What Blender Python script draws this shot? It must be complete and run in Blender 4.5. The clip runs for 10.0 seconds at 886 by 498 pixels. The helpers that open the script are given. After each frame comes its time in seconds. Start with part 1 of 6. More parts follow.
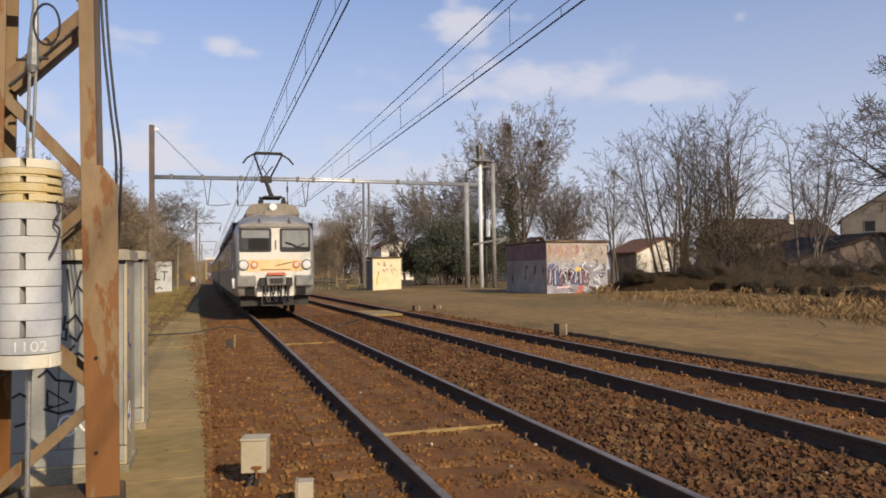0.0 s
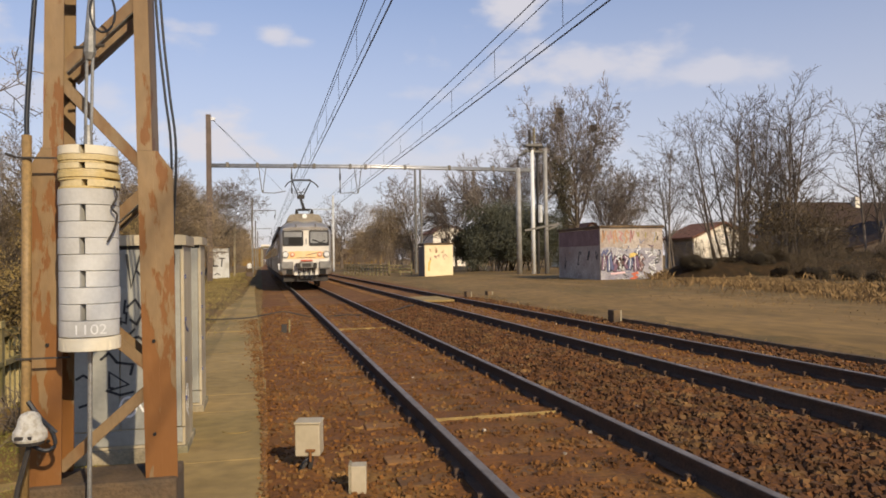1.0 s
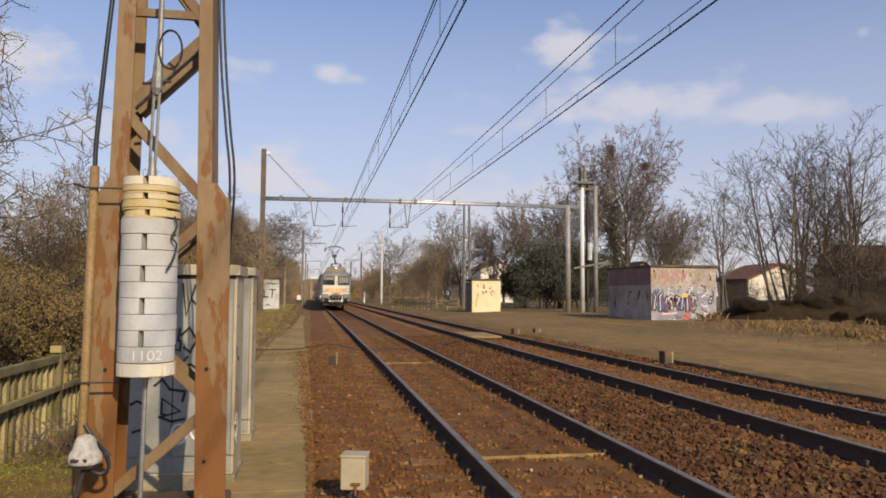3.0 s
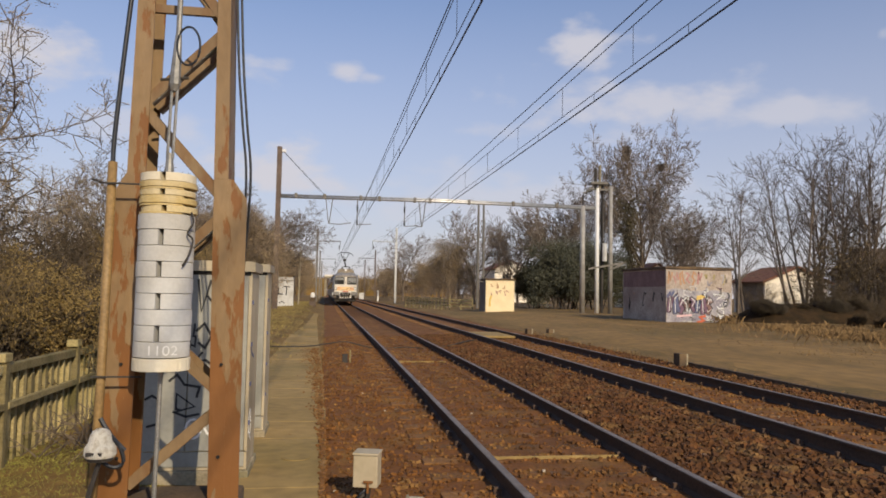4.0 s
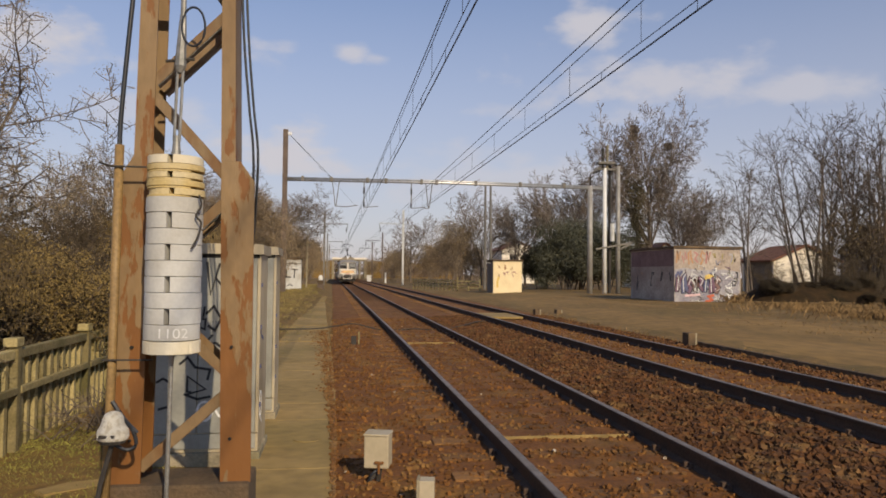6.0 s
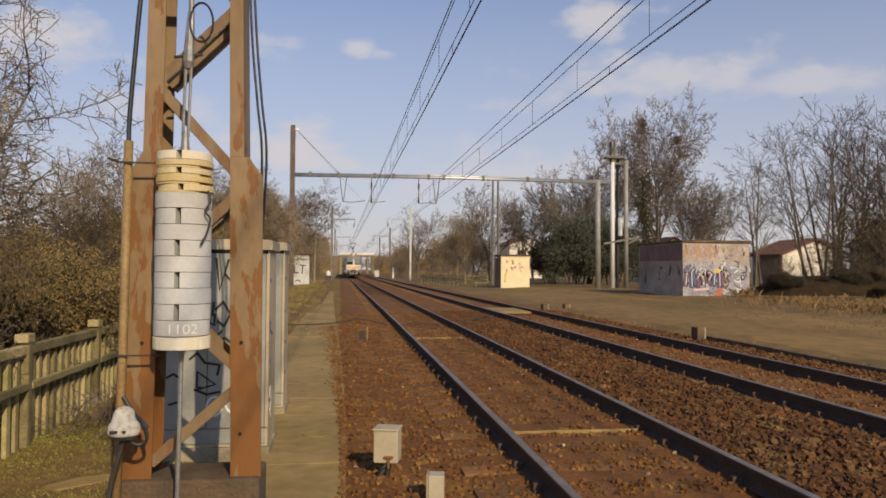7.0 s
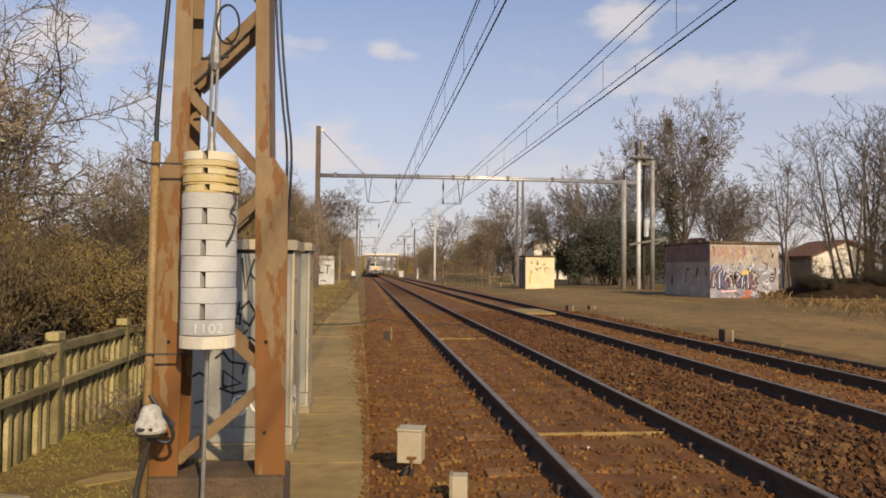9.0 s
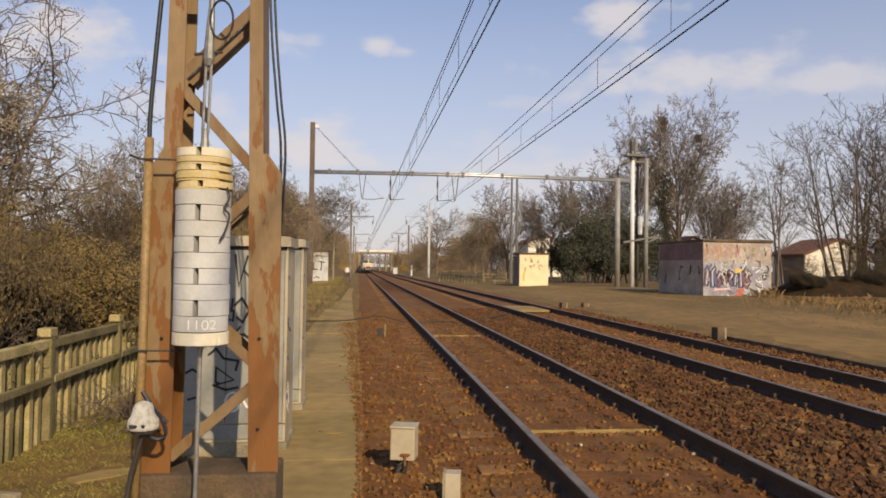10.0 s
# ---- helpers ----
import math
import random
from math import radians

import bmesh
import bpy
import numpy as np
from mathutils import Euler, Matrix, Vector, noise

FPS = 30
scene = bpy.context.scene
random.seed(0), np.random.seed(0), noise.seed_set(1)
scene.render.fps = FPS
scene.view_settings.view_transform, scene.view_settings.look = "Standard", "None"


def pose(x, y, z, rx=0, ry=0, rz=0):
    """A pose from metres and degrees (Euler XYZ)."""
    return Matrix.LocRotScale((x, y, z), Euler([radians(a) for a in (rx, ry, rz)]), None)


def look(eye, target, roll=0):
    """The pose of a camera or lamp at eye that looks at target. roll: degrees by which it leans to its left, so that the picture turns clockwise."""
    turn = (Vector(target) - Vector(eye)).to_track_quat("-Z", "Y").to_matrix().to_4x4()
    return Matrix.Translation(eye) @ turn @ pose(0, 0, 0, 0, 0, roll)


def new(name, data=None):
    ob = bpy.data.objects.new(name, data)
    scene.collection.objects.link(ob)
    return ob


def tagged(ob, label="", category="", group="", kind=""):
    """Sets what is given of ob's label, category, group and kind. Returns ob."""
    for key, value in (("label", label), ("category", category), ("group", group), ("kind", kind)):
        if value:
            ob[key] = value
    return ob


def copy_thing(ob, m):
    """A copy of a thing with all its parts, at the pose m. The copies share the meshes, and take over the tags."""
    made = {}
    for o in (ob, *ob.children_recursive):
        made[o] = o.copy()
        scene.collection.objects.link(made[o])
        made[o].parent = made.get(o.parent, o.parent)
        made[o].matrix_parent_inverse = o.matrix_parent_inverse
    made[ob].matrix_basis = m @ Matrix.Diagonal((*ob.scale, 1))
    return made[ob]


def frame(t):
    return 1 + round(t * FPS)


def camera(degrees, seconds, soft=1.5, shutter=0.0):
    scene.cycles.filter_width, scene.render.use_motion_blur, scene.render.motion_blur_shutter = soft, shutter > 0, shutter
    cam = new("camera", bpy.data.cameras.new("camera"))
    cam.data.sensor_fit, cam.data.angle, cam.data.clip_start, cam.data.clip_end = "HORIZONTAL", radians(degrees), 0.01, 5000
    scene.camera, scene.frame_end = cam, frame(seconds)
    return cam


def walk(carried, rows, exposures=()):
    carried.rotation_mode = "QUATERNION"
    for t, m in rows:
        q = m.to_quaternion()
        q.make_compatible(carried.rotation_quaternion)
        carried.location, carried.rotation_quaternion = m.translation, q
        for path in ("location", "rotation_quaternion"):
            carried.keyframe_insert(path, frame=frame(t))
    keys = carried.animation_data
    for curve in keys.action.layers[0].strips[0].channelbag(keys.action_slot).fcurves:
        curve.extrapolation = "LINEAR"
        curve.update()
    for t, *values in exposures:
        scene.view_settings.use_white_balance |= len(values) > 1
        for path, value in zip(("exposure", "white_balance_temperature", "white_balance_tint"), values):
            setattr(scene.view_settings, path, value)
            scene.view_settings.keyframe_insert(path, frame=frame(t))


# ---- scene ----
cam = camera(62.0, 10.0, soft=1.75)
PATH = [
    (0, (0.019, -0.13, 1.445), (0.622, 1.775, 1.506), -0.8),
    (0.5, (0.03, -0.091, 1.435), (0.546, 1.841, 1.465), -1.0),
    (1, (0.035, -0.06, 1.431), (0.503, 1.884, 1.457), -0.9),
    (1.5, (0.026, -0.049, 1.431), (0.45, 1.905, 1.487), -0.4),
    (2, (0.016, -0.042, 1.429), (0.372, 1.925, 1.499), 0.2),
    (2.5, (0.018, -0.049, 1.427), (0.371, 1.917, 1.525), 0.2),
    (3, (0.018, -0.059, 1.427), (0.359, 1.908, 1.55), 0.4),
    (4.5, (0.012, -0.036, 1.424), (0.299, 1.94, 1.533), 1.0),
    (5, (0.013, -0.031, 1.423), (0.294, 1.947, 1.511), 0.6),
    (5.5, (0.01, -0.022, 1.421), (0.297, 1.956, 1.5), 0.6),
    (7, (-0.003, -0.008, 1.417), (0.263, 1.974, 1.474), 0.4),
    (7.5, (-0.003, -0.001, 1.42), (0.229, 1.984, 1.485), 0.8),
    (8, (0.003, -0.009, 1.421), (0.239, 1.976, 1.496), 0.9),
    (8.5, (0.002, -0.004, 1.418), (0.209, 1.984, 1.492), 0.7),
    (9, (0.002, -0.001, 1.417), (0.202, 1.988, 1.475), 0.6),
    (9.5, (0.003, -0.001, 1.421), (0.205, 1.989, 1.472), 0.6),
    (10, (0.003, 0.002, 1.419), (0.219, 1.989, 1.469), 0.8),
]
# the clip's camera drifts in brightness and white balance: seconds, stops, kelvin, tint
EXPOSURES = [(0, 0.0, 6000, 10), (0.5, 0.0, 6120, 10), (1.0, 0.0, 6300, 10), (1.5, 0.0, 6200, 10), (2.0, -0.01, 6190, 10), (2.5, -0.03, 6190, 10), (3.0, -0.06, 6140, 10),
             (4.5, -0.2, 6180, 10), (5.5, -0.26, 6240, 10), (7.0, -0.22, 6400, 10), (8.0, -0.12, 6400, 10), (9.0, -0.04, 6560, 10), (10.0, -0.03, 6540, 10)]
walk(cam, [(t, look(eye, aim, roll)) for t, eye, aim, roll in PATH], EXPOSURES)

# ---------------------------------------------------------------- light
SUN_WAY = Vector((0.52, -1.7, 1.0)).normalized()
sun = new("sun", bpy.data.lights.new("sun", "SUN"))
sun.data.energy, sun.data.angle, sun.data.color = 4.5, radians(0.6), (1.0, 0.81, 0.545)
sun.matrix_world = look(SUN_WAY * 50, (0, 0, 0))

world = bpy.data.worlds.new("sky")
scene.world = world
world.use_nodes = True
wn, wl = world.node_tree.nodes, world.node_tree.links
wn.clear()


def wmath(op, a, b=None, c=None):
    n = wn.new("ShaderNodeMath")
    n.operation = op
    for i, v in enumerate((a, b, c)):
        if v is None:
            continue
        if isinstance(v, (int, float)):
            n.inputs[i].default_value = v
        else:
            wl.new(v, n.inputs[i])
    return n.outputs[0]


sky = wn.new("ShaderNodeTexSky")
sky.sky_type, sky.sun_disc = "NISHITA", False
sky.sun_elevation = math.asin(SUN_WAY.z)
sky.sun_rotation = math.atan2(SUN_WAY.x, SUN_WAY.y)
sky.air_density, sky.dust_density, sky.ozone_density = 1.0, 0.4, 3.0
coord = wn.new("ShaderNodeTexCoord")
sep = wn.new("ShaderNodeSeparateXYZ")
wl.new(coord.outputs["Generated"], sep.inputs[0])
azim = wmath("ARCTAN2", sep.outputs[0], sep.outputs[1])
elev = wmath("ARCSINE", sep.outputs[2])
puff = wn.new("ShaderNodeTexNoise")
puff.inputs["Scale"].default_value, puff.inputs["Detail"].default_value = 13.0, 7.0
stretch = wn.new("ShaderNodeMapping")
stretch.inputs["Scale"].default_value = (1, 1, 2.0)
wl.new(coord.outputs["Generated"], stretch.inputs[0])
wl.new(stretch.outputs[0], puff.inputs["Vector"])
rag = wmath("SUBTRACT", puff.outputs["Fac"], 0.5)
# the clouds of the day, and the pale moon as the smallest entry: azimuth, elevation, half width, half height in
# degrees, strength
CLOUDS = [(-22.0, 15.8, 6.5, 2.6, 0.95), (-29.0, 13.8, 5.0, 1.8, 0.6), (-5.3, 16.1, 2.7, 1.3, 0.8), (0.9, 16.8, 1.7, 0.8, 0.75), (3.0, 16.4, 1.5, 0.6, 0.5),
          (18.9, 18.7, 4.2, 2.0, 0.85), (24.0, 14.2, 10.0, 2.3, 0.72), (34.0, 13.3, 6.0, 1.5, 0.6), (11.3, 12.7, 3.6, 0.9, 0.4), (-4.3, 9.0, 6.0, 1.9, 0.9), (-14.0, 11.5, 5.0, 1.5, 0.5),
          (39.9, 17.6, 0.5, 0.4, 0.3), (14.0, 7.4, 16.0, 2.4, 0.45), (-34.0, 10.0, 9.0, 2.4, 0.6)]
cover = None
for a, e, w, h, k in CLOUDS:
    da = wmath("DIVIDE", wmath("SUBTRACT", azim, radians(a)), radians(w))
    de = wmath("DIVIDE", wmath("SUBTRACT", elev, radians(e)), radians(h))
    d2 = wmath("ADD", wmath("MULTIPLY", da, da), wmath("MULTIPLY", de, de))
    body = wmath("SUBTRACT", 1.0, wmath("ADD", wmath("SQRT", d2), wmath("MULTIPLY", rag, -3.2)))
    soft_edge = wn.new("ShaderNodeMapRange")
    soft_edge.interpolation_type = "SMOOTHSTEP"
    wl.new(body, soft_edge.inputs[0])
    soft_edge.inputs[1].default_value, soft_edge.inputs[2].default_value, soft_edge.inputs[4].default_value = -0.1, 0.9, k
    cover = soft_edge.outputs[0] if cover is None else wmath("MAXIMUM", cover, soft_edge.outputs[0])
# thin milky veil towards the horizon
veil = wn.new("ShaderNodeMapRange")
wl.new(elev, veil.inputs[0])
veil.inputs[1].default_value, veil.inputs[2].default_value, veil.inputs[3].default_value, veil.inputs[4].default_value = 0.0, radians(26), 0.9, 0.08
hazy = wn.new("ShaderNodeMix")
hazy.data_type = "RGBA"
wl.new(veil.outputs[0], hazy.inputs["Factor"])
clear = wn.new("ShaderNodeMix")
clear.data_type, clear.blend_type = "RGBA", "MULTIPLY"
clear.inputs["Factor"].default_value = 1.0
wl.new(sky.outputs[0], clear.inputs["A"])
clear.inputs["B"].default_value = (0.97, 1.06, 1.17, 1)
wl.new(clear.outputs["Result"], hazy.inputs["A"])
hazy.inputs["B"].default_value = (5.85, 5.2, 5.25, 1)
mixer = wn.new("ShaderNodeMix")
mixer.data_type = "RGBA"
wl.new(cover, mixer.inputs["Factor"])
wl.new(hazy.outputs["Result"], mixer.inputs["A"])
mixer.inputs["B"].default_value = (6.35, 5.95, 6.05, 1)
back = wn.new("ShaderNodeBackground")
back.inputs["Strength"].default_value = 0.118
wl.new(mixer.outputs["Result"], back.inputs[0])
wout = wn.new("ShaderNodeOutputWorld")
wl.new(back.outputs[0], wout.inputs[0])
scene.view_settings.exposure = 0.0


# ---------------------------------------------------------------- materials
def material(name, c1, c2, scale=4.0, rough=0.8, metal=0.0, bump=0.2, c3=None, big=0.35, stretch=(1, 1, 1), edge=(0.35, 0.65),
             random_by="", fine=0.25, spec=0.5, object_space=False):
    """Two or three colours over noise at two scales, with relief. random_by: 'object' or 'island' shifts the brightness piece by piece."""
    m = bpy.data.materials.new(name)
    m.use_nodes = True
    n, l = m.node_tree.nodes, m.node_tree.links
    bsdf = n["Principled BSDF"]
    tc = n.new("ShaderNodeTexCoord")
    geo = n.new("ShaderNodeNewGeometry")
    mp = n.new("ShaderNodeMapping")
    mp.inputs["Scale"].default_value = stretch
    l.new(tc.outputs["Object"] if object_space else geo.outputs["Position"], mp.inputs[0])

    def noise_at(s, detail):
        t = n.new("ShaderNodeTexNoise")
        t.inputs["Scale"].default_value, t.inputs["Detail"].default_value = s, detail
        l.new(mp.outputs[0], t.inputs["Vector"])
        return t.outputs["Fac"]

    def mix(f, a, b, mode="MIX"):
        x = n.new("ShaderNodeMix")
        x.data_type, x.blend_type = "RGBA", mode
        for sock, v in (("Factor", f), ("A", a), ("B", b)):
            if isinstance(v, tuple):
                x.inputs[sock].default_value = (*v, 1)
            elif isinstance(v, float):
                x.inputs[sock].default_value = v
            else:
                l.new(v, x.inputs[sock])
        return x.outputs["Result"]

    def ramp(v, lo, hi, a=0.0, b=1.0):
        r = n.new("ShaderNodeMapRange")
        l.new(v, r.inputs[0])
        for i, q in zip((1, 2, 3, 4), (lo, hi, a, b)):
            r.inputs[i].default_value = q
        return r.outputs[0]

    first = noise_at(scale, 6)
    col = mix(ramp(first, *edge), c1, c2)
    if c3:
        col = mix(ramp(noise_at(scale * big, 5), 0.5, 0.68), col, c3)
    grain = noise_at(scale * 9, 3)
    shade = ramp(grain, 0.25, 0.75, 1 - fine, 1 + fine)
    if random_by:
        src = geo.outputs["Random Per Island"] if random_by == "island" else n.new("ShaderNodeObjectInfo").outputs["Random"]
        mul = n.new("ShaderNodeMath")
        mul.operation = "MULTIPLY"
        l.new(shade, mul.inputs[0])
        l.new(ramp(src, 0, 1, 0.6, 1.4), mul.inputs[1])
        shade = mul.outputs[0]
    vm = n.new("ShaderNodeVectorMath")
    vm.operation = "SCALE"
    l.new(col, vm.inputs[0])
    l.new(shade, vm.inputs["Scale"])
    l.new(vm.outputs[0], bsdf.inputs["Base Color"])
    l.new(ramp(first, 0.3, 0.7, max(0.02, rough - 0.08), min(1, rough + 0.08)), bsdf.inputs["Roughness"])
    bsdf.inputs["Metallic"].default_value = metal
    bsdf.inputs["Specular IOR Level"].default_value = spec
    if bump:
        b = n.new("ShaderNodeBump")
        b.inputs["Strength"].default_value, b.inputs["Distance"].default_value = bump, 0.02
        l.new(grain, b.inputs["Height"])
        l.new(b.outputs[0], bsdf.inputs["Normal"])
    return m


M_ground = material("dry_turf", (0.2, 0.112, 0.026), (0.13, 0.083, 0.018), 0.9, 0.95, c3=(0.23, 0.14, 0.04), bump=0.6, fine=0.4)
M_ballast = material("ballast_fines", (0.185, 0.069, 0.009), (0.135, 0.049, 0.007), 3.0, 0.95, bump=0.8, c3=(0.215, 0.104, 0.016), fine=0.4)
M_stone = material("ballast_stone", (0.106, 0.039, 0.0072), (0.07, 0.028, 0.006), 1.5, 0.9, bump=0.3, c3=(0.152, 0.082, 0.026), big=2.5, random_by="island")
M_trackstone = material("rusty_stone", (0.165, 0.066, 0.0105), (0.12, 0.047, 0.008), 1.5, 0.9, bump=0.3, c3=(0.225, 0.118, 0.032), big=2.5, random_by="island")
M_spill = material("spilt_stone", (0.2, 0.09, 0.02), (0.14, 0.06, 0.013), 2, 0.9, bump=0.2, c3=(0.26, 0.16, 0.06), random_by="island")
M_pebble = material("pale_pebble", (0.5, 0.42, 0.32), (0.3, 0.22, 0.14), 3, 0.85, bump=0.1, random_by="island")
M_sand = material("sandy_track", (0.265, 0.155, 0.041), (0.19, 0.112, 0.029), 0.45, 0.95, bump=0.5, c3=(0.14, 0.09, 0.02), fine=0.3, stretch=(1, 0.4, 1))
M_slab = material("path_concrete", (0.345, 0.232, 0.08), (0.265, 0.18, 0.062), 0.7, 0.9, bump=0.4, c3=(0.19, 0.142, 0.042), fine=0.22)
M_concrete = material("weathered_concrete", (0.36, 0.30, 0.2), (0.24, 0.2, 0.125), 6, 0.9, bump=0.4, c3=(0.18, 0.16, 0.09), fine=0.2)
M_fence = material("fence_concrete", (0.39, 0.315, 0.15), (0.29, 0.235, 0.105), 5, 0.92, bump=0.5, c3=(0.18, 0.155, 0.055), random_by="object")
M_footing = material("stained_footing", (0.12, 0.076, 0.04), (0.075, 0.054, 0.034), 5, 0.95, bump=0.4, c3=(0.17, 0.11, 0.055))
M_rail = material("rail_steel_rusty", (0.08, 0.054, 0.04), (0.105, 0.067, 0.045), 6, 0.85, bump=0.2, spec=0.2)
M_railhead = material("rail_head_polished", (0.21, 0.175, 0.145), (0.15, 0.122, 0.1), 5, 0.55, metal=0.1, bump=0.03)
M_wood = material("sleeper_wood", (0.15, 0.07, 0.021), (0.21, 0.102, 0.03), 2.5, 0.95, stretch=(1, 6, 6), bump=0.5, random_by="object")
M_tan = material("tan_paint", (0.215, 0.14, 0.066), (0.175, 0.11, 0.05), 3, 0.65, stretch=(1.3, 1.3, 0.6), c3=(0.17, 0.084, 0.028), big=1.6, bump=0.15, fine=0.12, edge=(0.4, 0.6))


def peeling_paint(name, paint, rust, low, high):
    """Paint that has rusted through in ragged upright patches, thickest towards the mast's foot (from high down to low metres)."""
    m = material(name, *paint, 1.6, 0.62, stretch=(1.3, 1.3, 0.6), bump=0.2, fine=0.12, edge=(0.35, 0.65))
    n, l = m.node_tree.nodes, m.node_tree.links
    bsdf, geo = n["Principled BSDF"], n.new("ShaderNodeNewGeometry")
    mp, parts = n.new("ShaderNodeMapping"), n.new("ShaderNodeSeparateXYZ")
    mp.inputs["Scale"].default_value = (9.0, 4.0, 2.4)
    l.new(geo.outputs["Position"], mp.inputs[0])
    l.new(geo.outputs["Position"], parts.inputs[0])
    patch = n.new("ShaderNodeTexNoise")
    patch.inputs["Scale"].default_value, patch.inputs["Detail"].default_value, patch.inputs["Roughness"].default_value = 1.0, 8.0, 0.62
    l.new(mp.outputs[0], patch.inputs["Vector"])
    rise = n.new("ShaderNodeMapRange")
    l.new(parts.outputs[2], rise.inputs[0])
    for i, q in zip((1, 2, 3, 4), (low, high, 0.105, -0.09)):
        rise.inputs[i].default_value = q
    both = n.new("ShaderNodeMath")
    l.new(patch.outputs["Fac"], both.inputs[0])
    l.new(rise.outputs[0], both.inputs[1])
    sharp = n.new("ShaderNodeMapRange")
    l.new(both.outputs[0], sharp.inputs[0])
    sharp.inputs[1].default_value, sharp.inputs[2].default_value = 0.5, 0.535
    tone = n.new("ShaderNodeTexNoise")
    tone.inputs["Scale"].default_value, tone.inputs["Detail"].default_value = 7.0, 6.0
    l.new(geo.outputs["Position"], tone.inputs["Vector"])
    red = n.new("ShaderNodeMix")
    red.data_type = "RGBA"
    l.new(tone.outputs["Fac"], red.inputs["Factor"])
    red.inputs["A"].default_value, red.inputs["B"].default_value = (*rust[0], 1), (*rust[1], 1)
    mixed = n.new("ShaderNodeMix")
    mixed.data_type = "RGBA"
    l.new(sharp.outputs[0], mixed.inputs["Factor"])
    l.new(bsdf.inputs["Base Color"].links[0].from_socket, mixed.inputs["A"])
    l.new(red.outputs["Result"], mixed.inputs["B"])
    l.new(mixed.outputs["Result"], bsdf.inputs["Base Color"])
    flake = n.new("ShaderNodeBump")
    flake.invert = True
    flake.inputs["Strength"].default_value, flake.inputs["Distance"].default_value = 0.5, 0.004
    l.new(sharp.outputs[0], flake.inputs["Height"])
    l.new(bsdf.inputs["Normal"].links[0].from_socket, flake.inputs["Normal"])
    l.new(flake.outputs[0], bsdf.inputs["Normal"])
    return m


M_rust = peeling_paint("rust_and_paint", ((0.245, 0.157, 0.072), (0.2, 0.122, 0.052)), ((0.225, 0.09, 0.015), (0.16, 0.062, 0.0125)), 0.3, 2.7)
M_weight = material("white_painted_concrete", (0.6, 0.6, 0.585), (0.52, 0.515, 0.5), 5, 0.8, bump=0.12, c3=(0.45, 0.43, 0.39), fine=0.06)
M_weight_y = material("yellowed_concrete", (0.56, 0.43, 0.19), (0.52, 0.37, 0.13), 6, 0.8, bump=0.25, c3=(0.55, 0.47, 0.3), fine=0.1)
M_weight_w = material("chipped_white_paint", (0.74, 0.68, 0.54), (0.66, 0.58, 0.42), 4, 0.75, bump=0.15, fine=0.05)
M_weight_c = material("cream_stained_concrete", (0.62, 0.5, 0.27), (0.56, 0.44, 0.22), 6, 0.8, bump=0.2, c3=(0.6, 0.53, 0.38), fine=0.1)
# near-black for bolts and wipers, and for shade painted as slots and recesses
M_slot = material("dark_parts_and_shade", (0.012, 0.011, 0.01), (0.02, 0.018, 0.015), 10, 0.9, bump=0)
M_galv = material("galvanised_steel", (0.32, 0.31, 0.29), (0.22, 0.215, 0.2), 12, 0.5, metal=0.5, bump=0.1)
M_cable = material("black_cable", (0.014, 0.016, 0.02), (0.022, 0.024, 0.03), 20, 0.45, bump=0.05)
M_conduit = material("yellowed_conduit", (0.29, 0.185, 0.07), (0.23, 0.145, 0.056), 6, 0.6, bump=0.1)
M_porcelain = material("cracked_white_porcelain", (0.8, 0.75, 0.64), (0.62, 0.55, 0.42), 40, 0.4, bump=0.6, edge=(0.5, 0.62))
M_cab = material("cabinet_cream", (0.5, 0.42, 0.29), (0.43, 0.36, 0.24), 3, 0.6, bump=0.06, c3=(0.38, 0.31, 0.2), fine=0.06)
M_cab_front = material("cabinet_pale_grey", (0.33, 0.32, 0.275), (0.27, 0.262, 0.225), 3, 0.6, bump=0.05, fine=0.08)
M_black = material("black_spray", (0.012, 0.012, 0.015), (0.02, 0.02, 0.022), 20, 0.6, bump=0)
M_white = material("white_paint", (0.78, 0.77, 0.74), (0.7, 0.69, 0.66), 10, 0.6, bump=0.05, fine=0.06)
M_blue = material("blue_spray", (0.085, 0.09, 0.18), (0.11, 0.12, 0.21), 12, 0.6, bump=0)
M_purple = material("purple_spray", (0.14, 0.075, 0.115), (0.19, 0.11, 0.155), 8, 0.7, bump=0)
M_pink = material("pink_spray", (0.46, 0.24, 0.22), (0.38, 0.17, 0.15), 8, 0.7, bump=0)
M_orange = material("orange_spray", (0.45, 0.22, 0.1), (0.42, 0.26, 0.15), 8, 0.7, bump=0)
M_yellow = material("yellow_spray", (0.7, 0.5, 0.12), (0.65, 0.45, 0.14), 8, 0.7, bump=0)
M_greyspray = material("grey_mauve_spray", (0.38, 0.36, 0.37), (0.23, 0.21, 0.25), 2.2, 0.8, bump=0, c3=(0.42, 0.39, 0.37), big=2.0)
M_olivespray = material("olive_spray", (0.3, 0.25, 0.09), (0.36, 0.3, 0.15), 4, 0.8, bump=0)
M_pinkpale = material("pale_pink_spray", (0.72, 0.5, 0.5), (0.66, 0.45, 0.45), 4, 0.8, bump=0)
M_plaster = material("stained_plaster", (0.47, 0.4, 0.335), (0.37, 0.3, 0.245), 1.2, 0.9, bump=0.2, c3=(0.29, 0.21, 0.17))
M_mauve = material("mauve_paint", (0.24, 0.145, 0.13), (0.19, 0.112, 0.102), 2, 0.9, bump=0.1)
M_cream = material("cream_plaster", (0.84, 0.7, 0.44), (0.78, 0.63, 0.38), 1.5, 0.85, bump=0.1, fine=0.08)
M_house = material("white_render", (0.82, 0.75, 0.63), (0.74, 0.66, 0.54), 0.8, 0.9, bump=0.1, fine=0.08)
